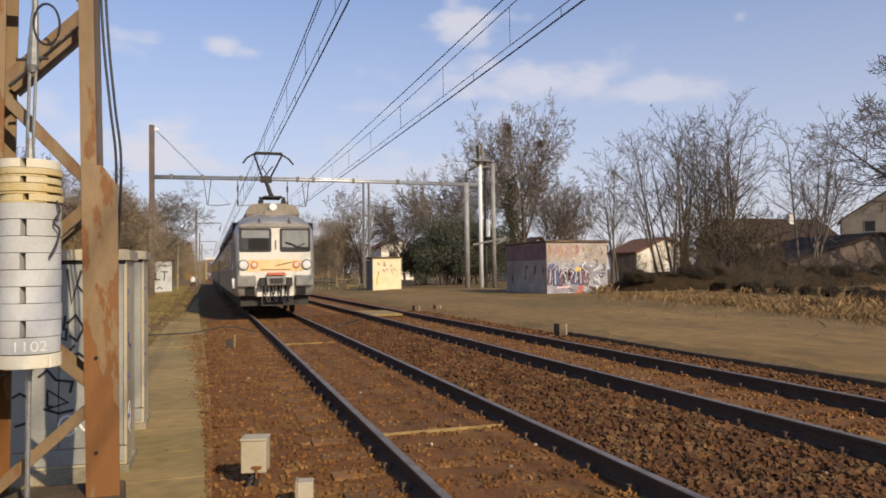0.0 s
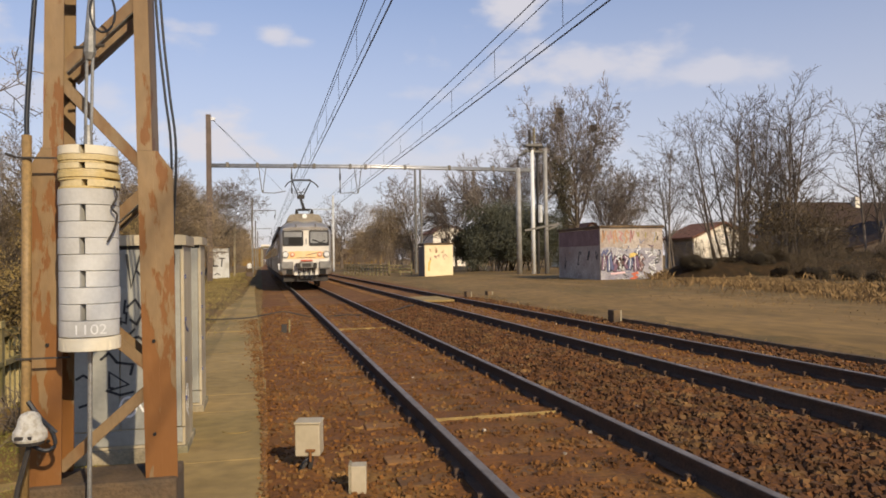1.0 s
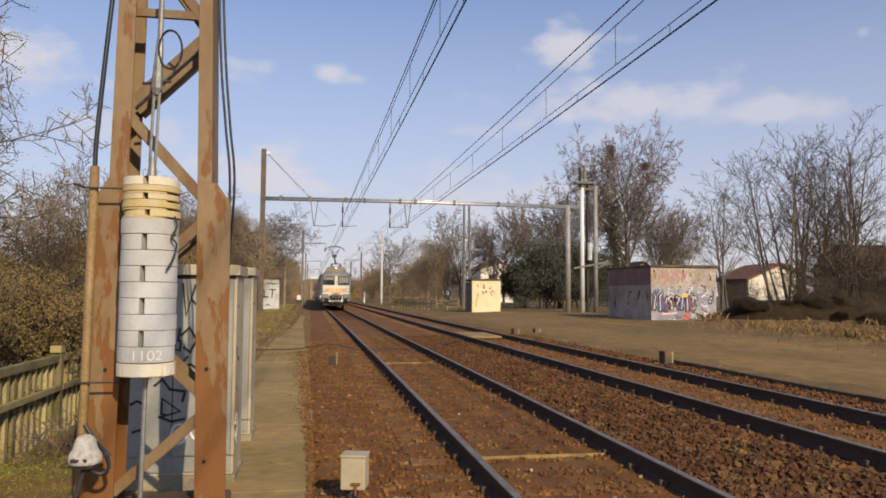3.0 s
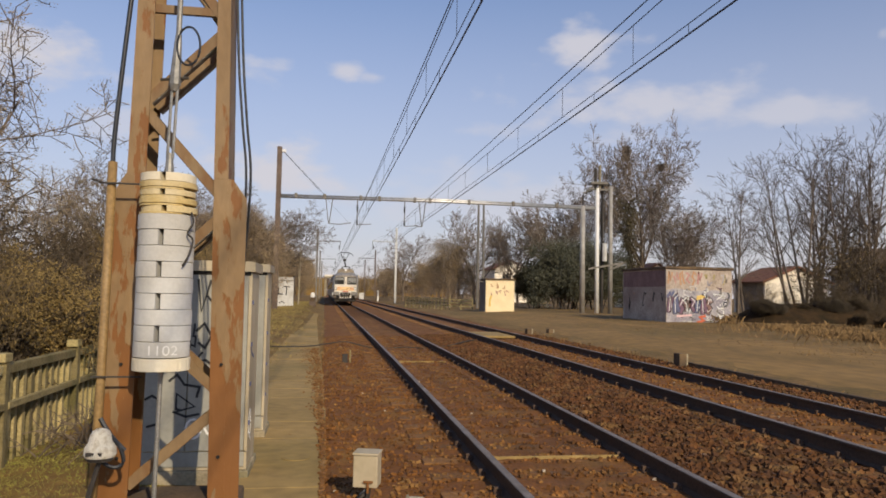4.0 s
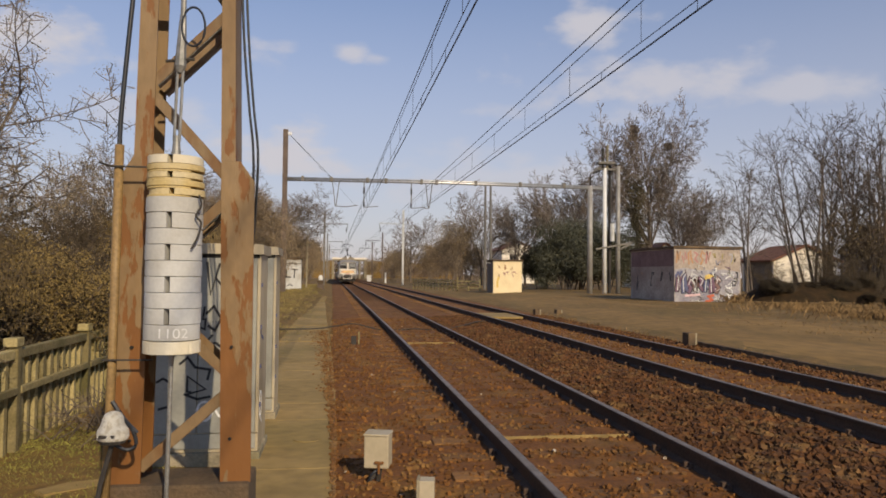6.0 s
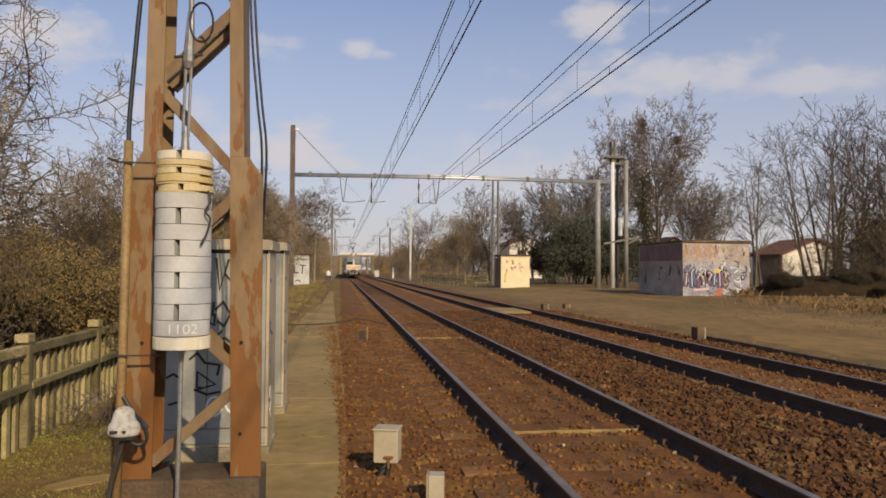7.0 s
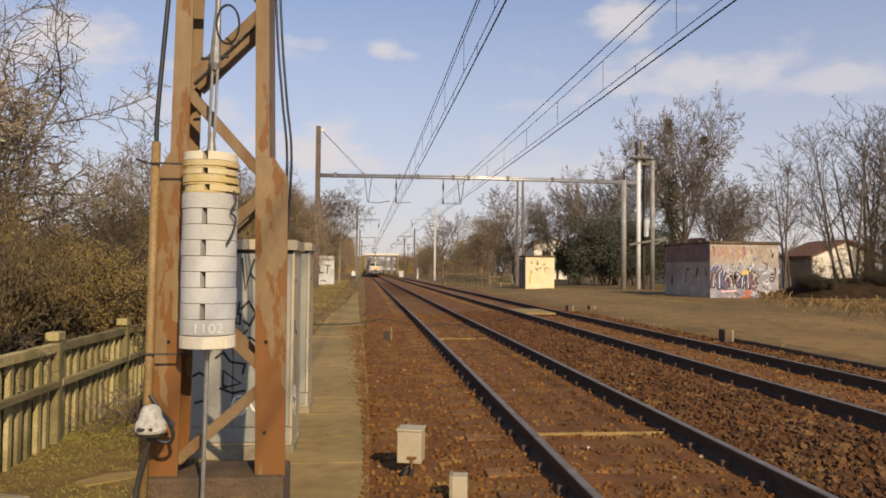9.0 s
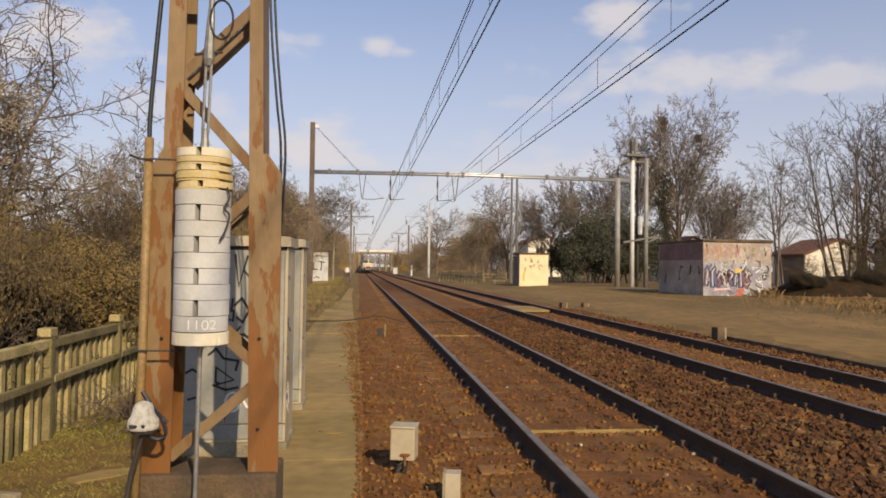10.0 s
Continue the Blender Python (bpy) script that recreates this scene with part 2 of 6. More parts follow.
# real grey walls, and the painted shade on side walls of paler buildings
M_greywall = material("grey_render_and_side_shade", (0.2, 0.17, 0.14), (0.16, 0.135, 0.11), 1.0, 0.9, bump=0.1)
M_roof = material("brown_roof_tiles", (0.2, 0.085, 0.045), (0.14, 0.062, 0.035), 2, 0.85, bump=0.5, stretch=(1, 1, 5))
M_darkroof = material("dark_roof_tiles", (0.07, 0.047, 0.035), (0.05, 0.034, 0.026), 2, 0.95, bump=0.5, spec=0.1)
M_glass = material("dark_glass", (0.02, 0.022, 0.025), (0.03, 0.03, 0.034), 1, 0.08, bump=0)
M_alu = material("aluminium_tube", (0.58, 0.58, 0.58), (0.47, 0.47, 0.47), 3, 0.42, metal=0.75, bump=0.05)
M_mastbrown = material("brown_steel", (0.125, 0.085, 0.062), (0.095, 0.068, 0.052), 2, 0.7, bump=0.1)
M_greysteel = material("grey_painted_steel", (0.19, 0.17, 0.145), (0.13, 0.12, 0.1), 2, 0.6, bump=0.1)
M_postgrey = material("weathered_zinc_post", (0.36, 0.34, 0.31), (0.26, 0.245, 0.22), 2, 0.6, metal=0.2, bump=0.1)
M_wire = material("contact_wire", (0.03, 0.028, 0.028), (0.045, 0.04, 0.038), 2, 0.5, metal=0.4, bump=0)
M_bark = material("bare_bark", (0.12, 0.092, 0.068), (0.17, 0.13, 0.095), 1.5, 0.95, bump=0.3)
M_bark_dark = material("dark_bark", (0.05, 0.038, 0.028), (0.075, 0.056, 0.04), 1.5, 0.95, bump=0.3)
M_bark_stem = material("grey_brown_stems", (0.095, 0.075, 0.058), (0.14, 0.11, 0.085), 1.5, 0.95, bump=0, random_by="island")
M_bark_brown = material("brown_twigs", (0.075, 0.054, 0.033), (0.11, 0.08, 0.048), 1.5, 0.95, bump=0, random_by="island")
M_twig = material("fine_twigs", (0.135, 0.105, 0.08), (0.185, 0.147, 0.115), 0.6, 0.95, bump=0, random_by="island")
# paler than the nearer twigs: distance haze is put into the colour
M_farwood = material("hazed_distant_twigs", (0.16, 0.117, 0.084), (0.215, 0.162, 0.118), 0.6, 0.95, bump=0, random_by="island")
M_catkin = material("catkins_and_dead_leaves", (0.16, 0.107, 0.036), (0.075, 0.053, 0.023), 0.6, 0.8, bump=0, c3=(0.32, 0.22, 0.075), random_by="island")
M_budleaf = material("pale_buds", (0.5, 0.4, 0.24), (0.33, 0.255, 0.15), 0.8, 0.8, bump=0, random_by="island")
# leaf colour lightened to carry some of the distance haze
M_ivy = material("evergreen_leaves", (0.06, 0.062, 0.038), (0.08, 0.078, 0.046), 0.8, 0.75, bump=0, random_by="island")
M_gold = material("golden_buds", (0.29, 0.2, 0.06), (0.2, 0.135, 0.042), 0.9, 0.8, bump=0, random_by="island")
M_ivybrown = material("brownish_ivy", (0.1, 0.075, 0.03), (0.07, 0.058, 0.026), 0.8, 0.8, bump=0, random_by="island")
# olive-brown leaves, lightened in colour to imitate haze
M_olive = material("hazed_olive_leaves", (0.37, 0.265, 0.145), (0.255, 0.19, 0.105), 0.3, 0.8, bump=0, random_by="island")
M_darkhedge = material("dark_hedge_leaves", (0.05, 0.037, 0.02), (0.07, 0.05, 0.027), 0.8, 0.85, bump=0, random_by="island")
M_verge = material("pale_winter_grass", (0.27, 0.205, 0.07), (0.2, 0.155, 0.05), 0.6, 0.9, bump=0, random_by="island")
M_litter = material("dark_leaf_litter", (0.032, 0.021, 0.011), (0.055, 0.034, 0.016), 2.5, 0.95, bump=0.8, c3=(0.022, 0.018, 0.01), fine=0.5, spec=0.1)
M_straw = material("dry_grass", (0.25, 0.157, 0.064), (0.165, 0.1, 0.039), 0.6, 0.9, bump=0, random_by="island")
M_moss = material("mossy_grass", (0.2, 0.19, 0.036), (0.28, 0.25, 0.058), 1.2, 0.95, bump=0, c3=(0.19, 0.14, 0.045), random_by="island")
M_steel = material("stainless_body", (0.50, 0.47, 0.43), (0.42, 0.39, 0.35), 1.2, 0.42, metal=0.7, bump=0.04, fine=0.06, object_space=True)
M_steel_side = material("fluted_stainless", (0.30, 0.29, 0.28), (0.24, 0.23, 0.22), 1.0, 0.45, metal=0.8, bump=0.04, object_space=True)
M_front = material("silver_front_paint", (0.72, 0.67, 0.58), (0.64, 0.59, 0.5), 1.2, 0.45, metal=0.1, bump=0.02, fine=0.07, object_space=True)
M_band = material("orange_band", (0.8, 0.5, 0.19), (0.76, 0.58, 0.33), 3, 0.5, bump=0, fine=0.05, object_space=True)
M_red = material("red_enamel", (0.55, 0.13, 0.06), (0.48, 0.11, 0.05), 6, 0.5, bump=0, object_space=True)
M_redring = material("faded_red_ring", (0.6, 0.17, 0.07), (0.52, 0.14, 0.06), 6, 0.5, bump=0, object_space=True)
M_lens = material("pale_lamp_lens", (0.75, 0.58, 0.42), (0.66, 0.5, 0.36), 6, 0.3, bump=0, object_space=True)
M_roofgrey = material("grimy_roof", (0.31, 0.275, 0.24), (0.23, 0.205, 0.175), 2, 0.6, metal=0.25, bump=0.1, object_space=True)
M_fairing = material("tan_roof_fairing", (0.28, 0.235, 0.175), (0.22, 0.185, 0.135), 3, 0.8, bump=0.1, object_space=True)
M_under = material("dark_underframe", (0.035, 0.03, 0.026), (0.05, 0.042, 0.035), 6, 0.8, bump=0.2, object_space=True)
M_grille = material("grey_grille", (0.26, 0.245, 0.22), (0.2, 0.19, 0.17), 8, 0.6, metal=0.3, bump=0.1, object_space=True)
M_lamp = material("headlamp_glass", (0.75, 0.74, 0.7), (0.65, 0.64, 0.6), 6, 0.15, bump=0, object_space=True)
M_panegrey = material("dark_grey_pane", (0.06, 0.06, 0.058), (0.04, 0.04, 0.039), 2.5, 0.12, bump=0, object_space=True)
# pale tone painted over the windscreens to stand for reflected sky
M_panesheen = material("pane_reflection", (0.25, 0.25, 0.24), (0.2, 0.2, 0.195), 3, 0.7, bump=0, object_space=True)


# ---------------------------------------------------------------- mesh helpers
def link(name, bm, mat, parent=None, label="", smooth=False):
    me = bpy.data.meshes.new(name)
    bm.to_mesh(me)
    bm.free()
    if smooth:
        for p in me.polygons:
            p.use_smooth = True
    me.materials.append(mat)
    ob = new(name, me)
    ob.parent = parent
    if label:
        ob["label"] = label
    return ob


def part(name, bm, mat, parent, label="", smooth=False):
    return link(name, bm, mat, parent, label, smooth)


def share(name, me, parent, m):
    ob = new(name, me)
    ob.parent = parent
    ob.matrix_basis = m
    return ob


def thing(name, label, category, at=(0, 0, 0), group="", kind="", turn=0):
    ob = new(name)
    ob.matrix_basis = pose(*at, 0, 0, turn)
    return tagged(ob, label, category, group, kind)


def raw(name, verts, faces, mat, parent=None, label="", smooth=False):
    me = bpy.data.meshes.new(name)
    me.from_pydata([tuple(map(float, v)) for v in verts], [], [tuple(map(int, f)) for f in faces])
    if smooth:
        me.polygons.foreach_set("use_smooth", [True] * len(me.polygons))
    me.materials.append(mat)
    ob = new(name, me)
    ob.parent = parent
    if label:
        ob["label"] = label
    return ob


def box(x0, x1, y0, y1, z0, z1, bevel=0.0, bm=None):
    own = bmesh.new()
    r = bmesh.ops.create_cube(own, size=1)
    for v in r["verts"]:
        v.co = Vector(((x0 + x1) / 2 + v.co.x * (x1 - x0), (y0 + y1) / 2 + v.co.y * (y1 - y0), (z0 + z1) / 2 + v.co.z * (z1 - z0)))
    if bevel:
        bmesh.ops.bevel(own, geom=own.edges[:], offset=bevel, segments=2, affect="EDGES", profile=0.6)
    return join(bm, own)


def join(bm, own):
    if bm is None:
        return own
    me = bpy.data.meshes.new("scratch")
    own.to_mesh(me)
    own.free()
    bm.from_mesh(me)
    bpy.data.meshes.remove(me)
    return bm


def tube(points, radii, n=8, bm=None, caps=True):
    """A round bar along points."""
    bm = bm or bmesh.new()
    pts = [Vector(p) for p in points]
    if isinstance(radii, (int, float)):
        radii = [radii] * len(pts)
    rings = []
    for i, p in enumerate(pts):
        d = (pts[min(i + 1, len(pts) - 1)] - pts[max(i - 1, 0)]).normalized()
        a = d.cross(Vector((0, 0, 1)) if abs(d.z) < 0.9 else Vector((1, 0, 0))).normalized()
        b = d.cross(a)
        rings.append([bm.verts.new(p + (a * math.cos(2 * math.pi * k / n) + b * math.sin(2 * math.pi * k / n)) * radii[i]) for k in range(n)])
    for q, r in zip(rings, rings[1:]):
        for k in range(n):
            bm.faces.new((q[k], q[(k + 1) % n], r[(k + 1) % n], r[k]))
    if caps:
        bm.faces.new(rings[0][::-1])
        bm.faces.new(rings[-1])
    bmesh.ops.recalc_face_normals(bm, faces=bm.faces[:])
    return bm


def bar(p0, p1, w, d, bm=None, up=(0, 1, 0)):
    """A flat bar w wide and d deep from p0 to p1; d runs along up."""
    bm = bm or bmesh.new()
    p0, p1, u = Vector(p0), Vector(p1), Vector(up).normalized()
    s = (p1 - p0).normalized().cross(u).normalized() * (w / 2)
    u = u * (d / 2)
    v = [bm.verts.new(p + a * s + b * u) for p in (p0, p1) for a, b in ((-1, -1), (1, -1), (1, 1), (-1, 1))]
    for f in ((3, 2, 1, 0), (4, 5, 6, 7), (0, 1, 5, 4), (1, 2, 6, 5), (2, 3, 7, 6), (3, 0, 4, 7)):
        bm.faces.new([v[i] for i in f])
    bmesh.ops.recalc_face_normals(bm, faces=bm.faces[:])
    return bm


def prism(outline, axis, a, b, bm=None, bevel=0.0):
    """An outline in the plane across axis ('x': (y, z), 'y': (x, z), 'z': (x, y)), drawn out from a to b."""
    own = bmesh.new()

    def place(p, q):
        return {"x": (q, p[0], p[1]), "y": (p[0], q, p[1]), "z": (p[0], p[1], q)}[axis]

    lo, hi = [own.verts.new(place(p, a)) for p in outline], [own.verts.new(place(p, b)) for p in outline]
    own.faces.new(lo)
    own.faces.new(hi[::-1])
    k = len(outline)
    for i in range(k):
        own.faces.new((lo[i], lo[(i + 1) % k], hi[(i + 1) % k], hi[i]))
    bmesh.ops.recalc_face_normals(own, faces=own.faces[:])
    if bevel:
        bmesh.ops.bevel(own, geom=own.edges[:], offset=bevel, segments=2, affect="EDGES")
    return join(bm, own)


def stroke(points, width, depth, at, across, up, bm=None):
    """A painted line: one flat ribbon in the plane of the unit ways across and up, at the place at, depth proud."""
    bm = bm or bmesh.new()
    across, up, at = Vector(across), Vector(up), Vector(at)
    n = across.cross(up) * (depth / 2)
    pts = [Vector(p) for p in points]
    pts = [p for i, p in enumerate(pts) if i == 0 or (p - pts[i - 1]).length > 1e-4]
    rings = []
    for i, p in enumerate(pts):
        a = (p - pts[i - 1]).normalized() if i else (pts[1] - p).normalized()
        b = (pts[i + 1] - p).normalized() if i + 1 < len(pts) else a
        d = a + b
        d = d.normalized() if d.length > 0.3 else a
        side = Vector((-d.y, d.x)) * (width / 2) * min(1.5, 1 / max(0.5, abs(d.dot(a))))
        e = d * width * 0.3 * ((i + 1 == len(pts)) - (i == 0))
        rings.append([bm.verts.new(at + across * q.x + up * q.y + n * s) for q, s in ((p + e - side, -1), (p + e + side, -1), (p + e + side, 1), (p + e - side, 1))])
    for q, r in zip(rings, rings[1:]):
        for k in range(4):
            bm.faces.new((q[k], q[(k + 1) % 4], r[(k + 1) % 4], r[k]))
    bm.faces.new(rings[0][::-1])
    bm.faces.new(rings[-1])
    bmesh.ops.recalc_face_normals(bm, faces=bm.faces[:])
    return bm


# ---------------------------------------------------------------- ground and track
def bend(y):
    """The line swings slightly to one side in the distance."""
    d = max(0.0, y - 12)
    return -0.006 * (math.sqrt(d * d + 100) - 10)


def lerp(v, pts):
    for (a, p), (b, q) in zip(pts, pts[1:]):
        if v <= b:
            return p if v <= a else p + (q - p) * (v - a) / (b - a)
    return pts[-1][1]


def ground_z(x, y):
    x = x - bend(y)
    left = lerp(y, [(10, -0.16), (22, -0.1), (48, 0.3), (90, 0.25), (200, 0.1)])
    right = lerp(y, [(5, 0.14), (40, 0.24), (90, 0.2)])
    z = lerp(x, [(-9, left + 0.1), (-3.2, left - 0.05), (-1.6, left), (-0.6, -0.17 + (left + 0.16) * 0.3), (0.1, -0.24), (7.4, -0.24), (7.8, -0.04), (9, 0.03), (13, right - 0.02), (16, right + 0.05), (60, right + 0.1)])
    if x < -0.7 or x > 8.0:
        z += 0.03 * noise.noise(Vector((x * 0.9, y * 0.9, 0)))
    return z


def axis_steps(bands):
    out = []
    for a, b, s in bands:
        k = max(1, round((b - a) / s))
        out += [a + (b - a) * i / k for i in range(k)]
    return out + [bands[-1][1]]


def sheet(name, xs, ys, height, mat, follow=False):
    verts = [(x + (bend(y) if follow else 0), y, height(x, y)) for y in ys for x in xs]
    w = len(xs)
    faces = [(j * w + i, j * w + i + 1, (j + 1) * w + i + 1, (j + 1) * w + i) for j in range(len(ys) - 1) for i in range(w - 1)]
    return raw(name, verts, faces, mat, smooth=True)


ground = sheet("ground", axis_steps([(-2500, -300, 550), (-300, -40, 26), (-40, -12, 2.5), (-12, -3, 0.5), (-3, 0, 0.2), (0, 7, 0.5), (7, 9, 0.2), (9, 20, 0.6), (20, 60, 3), (60, 300, 30), (300, 2500, 550)]),
               axis_steps([(-200, -10, 20), (-10, 2, 1), (2, 30, 0.4), (30, 80, 1.2), (80, 250, 8), (250, 600, 40), (600, 4500, 600)]), ground_z, M_ground)
tagged(ground, "dry brown winter turf and bare earth around the tracks", "ground", kind="structure")


def ballast_z(x, y):
    z = lerp(x, [(-0.05, -0.2), (0.06, -0.17), (1.0, -0.165), (1.45, -0.15), (2.98, -0.15), (3.4, -0.12), (4.4, -0.07), (4.9, -0.055), (6.4, -0.05), (6.9, -0.04), (7.74, -0.05), (7.86, -0.2)])
    if y < 45:
        z += 0.022 * noise.noise(Vector((x * 5, y * 5, 3))) + 0.012 * noise.noise(Vector((x * 14, y * 14, 8)))
    return z


ballast = sheet("ballast_bed", axis_steps([(-0.05, 7.86, 0.075)]), axis_steps([(-60, 1, 6), (1, 16, 0.09), (16, 45, 0.4), (45, 160, 5), (160, 330, 17)]), ballast_z, M_ballast, follow=True)
tagged(ballast, "rust-brown ballast bed under both tracks", "ballast", kind="structure")

# loose stones, thickest between the tracks and on the shoulder
rs = np.random.RandomState(4)
CUBE = np.array([(-1, -1, -1), (1, -1, -1), (1, 1, -1), (-1, 1, -1), (-1, -1, 1), (1, -1, 1), (1, 1, 1), (-1, 1, 1)], float)
QUADS = np.array([(3, 2, 1, 0), (4, 5, 6, 7), (0, 1, 5, 4), (1, 2, 6, 5), (2, 3, 7, 6), (3, 0, 4, 7)])


def stones(name, total, chance, small, large, lift, mat, label):
    sv, sf = [], []
    while len(sv) < total:
        y = 2.6 + 24 * rs.rand() ** 1.9 if rs.rand() < 0.85 else rs.uniform(-6, 2.6)
        x = rs.uniform(-0.1, 7.7)
        if rs.rand() > chance(x, abs(((y - 0.35) / 0.6) % 1 - 0.5) < 0.22) or min(abs(x - r) for r in (1.46, 2.965, 4.89, 6.395)) < 0.09:
            continue
        size = rs.uniform(small, large)
        q = CUBE * rs.uniform(0.55, 1.1, (8, 3)) * size * rs.uniform(0.7, 1.2, 3)
        a, b = rs.uniform(0, 6.28, 2)
        ca, sa, cb, sb = math.cos(a), math.sin(a), math.cos(b), math.sin(b)
        q = q @ np.array([[ca, -sa, 0], [sa, ca, 0], [0, 0, 1]]) @ np.array([[1, 0, 0], [0, cb, -sb], [0, sb, cb]])
        sf.append(QUADS + 8 * len(sv))
        sv.append(q + (x, y, ballast_z(x, y) + size * lift))
    tagged(raw(name, np.concatenate(sv), np.concatenate(sf), mat), label, "ballast", kind="stuff")


stones("ballast_stones", 25000, lambda x, on: 1.0 if 3.2 < x < 4.7 else (0.3 if x > 6.6 else 0.0), 0.011, 0.031, 0.5, M_stone, "loose angular dark brown ballast stones between the tracks")
stones("rusty_stones", 28500, lambda x, on: 0.5 if x < 1.25 else (0.0 if 3.15 < x < 4.75 else (0.05 if on else 0.75)), 0.007, 0.022, 0.2, M_trackstone, "fine rust-coloured stones between the sleepers and on the shoulder")

# stones spilt over the edge of the path, and pale pebbles among the ballast
def scatter(name, spots, mat, label):
    v, f = [], []
    for k, (x, y, z, size) in enumerate(spots):
        a = rs.uniform(0, 6.28)
        ca, sa = math.cos(a), math.sin(a)
        q = CUBE * rs.uniform(0.55, 1.1, (8, 3)) * size * (1, 0.8, 0.6)
        v.append(q @ np.array([[ca, -sa, 0], [sa, ca, 0], [0, 0, 1]]) + (x, y, z))
        f.append(QUADS + 8 * k)
    tagged(raw(name, np.concatenate(v), np.concatenate(f), mat), label, "stones", kind="stuff")


spill = []
while len(spill) < 1700:
    y = rs.uniform(3.2, 20)
    if y < 4.95:
        x, z = rs.uniform(-0.85, 0.05), -0.115
    else:
        x = lerp(y, [(8, 0.02), (12, -0.03), (24, -0.28)]) - abs(rs.normal(0, 0.02 + 0.016 * max(0, y - 7)))
        z = lerp(y, [(15, -0.11), (46, 0.01)])
    spill.append((x, y, z, rs.uniform(0.006, 0.017)))
scatter("spilt_stones", spill, M_spill, "small ballast stones spilt onto the path")
scatter("pale_pebbles", [(x, y, ballast_z(x, y) + 0.012, rs.uniform(0.007, 0.02)) for x, y in zip(rs.uniform(0.1, 7.6, 150), 3 + 20 * rs.rand(150) ** 1.4) if min(abs(x - r) for r in (1.46, 2.965, 4.89, 6.395)) > 0.1],
        M_pebble, "scattered pale pebbles in the ballast")

RAIL_Y = axis_steps([(-60, 40, 4), (40, 240, 8), (240, 330, 30)])
FOOT = [(-0.065, -0.15), (0.065, -0.15), (0.065, -0.14), (0.012, -0.12), (0.009, -0.04), (0.034, -0.03), (0.035, -0.004), (-0.035, -0.004), (-0.034, -0.03), (-0.009, -0.04), (-0.012, -0.12), (-0.065, -0.14)]
HEAD = [(-0.034, -0.0035), (0.034, -0.0035), (0.03, 0.0015), (-0.03, 0.0015)]


def along(profile, x, z, bm=None):
    bm = bm or bmesh.new()
    rings = [[bm.verts.new((x + bend(y) + u, y, z + v)) for u, v in profile] for y in RAIL_Y]
    k = len(profile)
    for q, r in zip(rings, rings[1:]):
        for i in range(k):
            bm.faces.new((q[i], r[i], r[(i + 1) % k], q[(i + 1) % k]))
    bm.faces.new(rings[0])
    bm.faces.new(rings[-1][::-1])
    bmesh.ops.recalc_face_normals(bm, faces=bm.faces[:])
    return bm


def railway_track(x, z, label):
    t = thing("railway_track", label, "railway track", group="railway tracks")
    for r in (x - 0.7525, x + 0.7525):
        rail = part("rail", along(FOOT, r, z), M_rail, t, "dark rusty steel rail")
        part("running_surface", along(HEAD, r, z), M_railhead, rail, "polished rail top")
    sleeper = box(-1.28, 1.28, -0.12, 0.12, -0.11, 0.0, 0.012)
    me = bpy.data.meshes.new("sleeper")
    sleeper.to_mesh(me)
    sleeper.free()
    me.materials.append(M_wood)
    chair = prism([(-0.12, 0), (0.12, 0), (0.12, 0.018), (0.085, 0.022), (0.08, 0.05), (0.062, 0.055), (0.062, 0.02), (-0.062, 0.02), (-0.062, 0.055), (-0.08, 0.05), (-0.085, 0.022), (-0.12, 0.018)], "y", -0.06, 0.06)
    for s in (-0.095, 0.095):
        box(s - 0.02, s + 0.02, -0.02, 0.02, 0.015, 0.06, 0.005, chair)
    mc = bpy.data.meshes.new("rail_chair")
    chair.to_mesh(mc)
    chair.free()
    mc.materials.append(M_rail)
    for k in range(170):
        y = -9.85 + 0.6 * k
        share("sleeper", me, t, pose(x + bend(y), y, z - 0.15, 0, 0, 0.4 * math.sin(k * 7.1)))
        if 2 < y < 32:
            for r in (x - 0.7525, x + 0.7525):
                share("rail_chair", mc, t, pose(r, y, z - 0.152))
    return t


railway_track(2.2125, 0.0, "railway track with dark steel rails on timber sleepers in brown ballast")
railway_track(5.6425, 0.1, "second railway track with dark rails on timber sleepers, slightly higher")

# edging of the old platform beside the second track
kerb = thing("platform_edging", "low dark stone edging beside the second track", "kerb", kind="structure")
for k in range(26):
    y = -10.5 + k * 1.0
    part("edging_stone", box(7.74, 7.83, y + 0.006, y + 0.994, -0.25, 0.035 + 0.008 * math.sin(k * 5.3), 0.012), M_footing, kerb)
track_strip = sheet("sandy_track", axis_steps([(8.3, 13.9, 0.4)]), axis_steps([(-20, 60, 1.2)]), lambda x, y: ground_z(x + bend(y), y) + 0.02 - 0.06 * max(0, abs(x - 11.1) - 2.2), M_sand, follow=True)
tagged(track_strip, "sandy beaten track on the disused platform", "path", kind="structure")

# concrete path of trough lids
path = thing("path", "concrete slab path beside the track, stained and mossy", "path", kind="structure")
rp = random.Random(3)
yy = 4.95 - 16
while yy < 46:
    ln = 1.0 if yy < 30 else 2.0
    x1 = lerp(yy, [(8, 0.02), (12, -0.03), (24, -0.28), (38, -0.55)])
    zz = lerp(yy, [(15, -0.12), (46, 0.0)])
    part("slab", box(-1.25 if yy > 9 else -0.72, x1 + rp.uniform(-0.01, 0.01), yy + 0.004, yy + ln - 0.004, -0.3, zz + rp.uniform(-0.004, 0.004), 0.004), M_slab, path)
    yy += ln


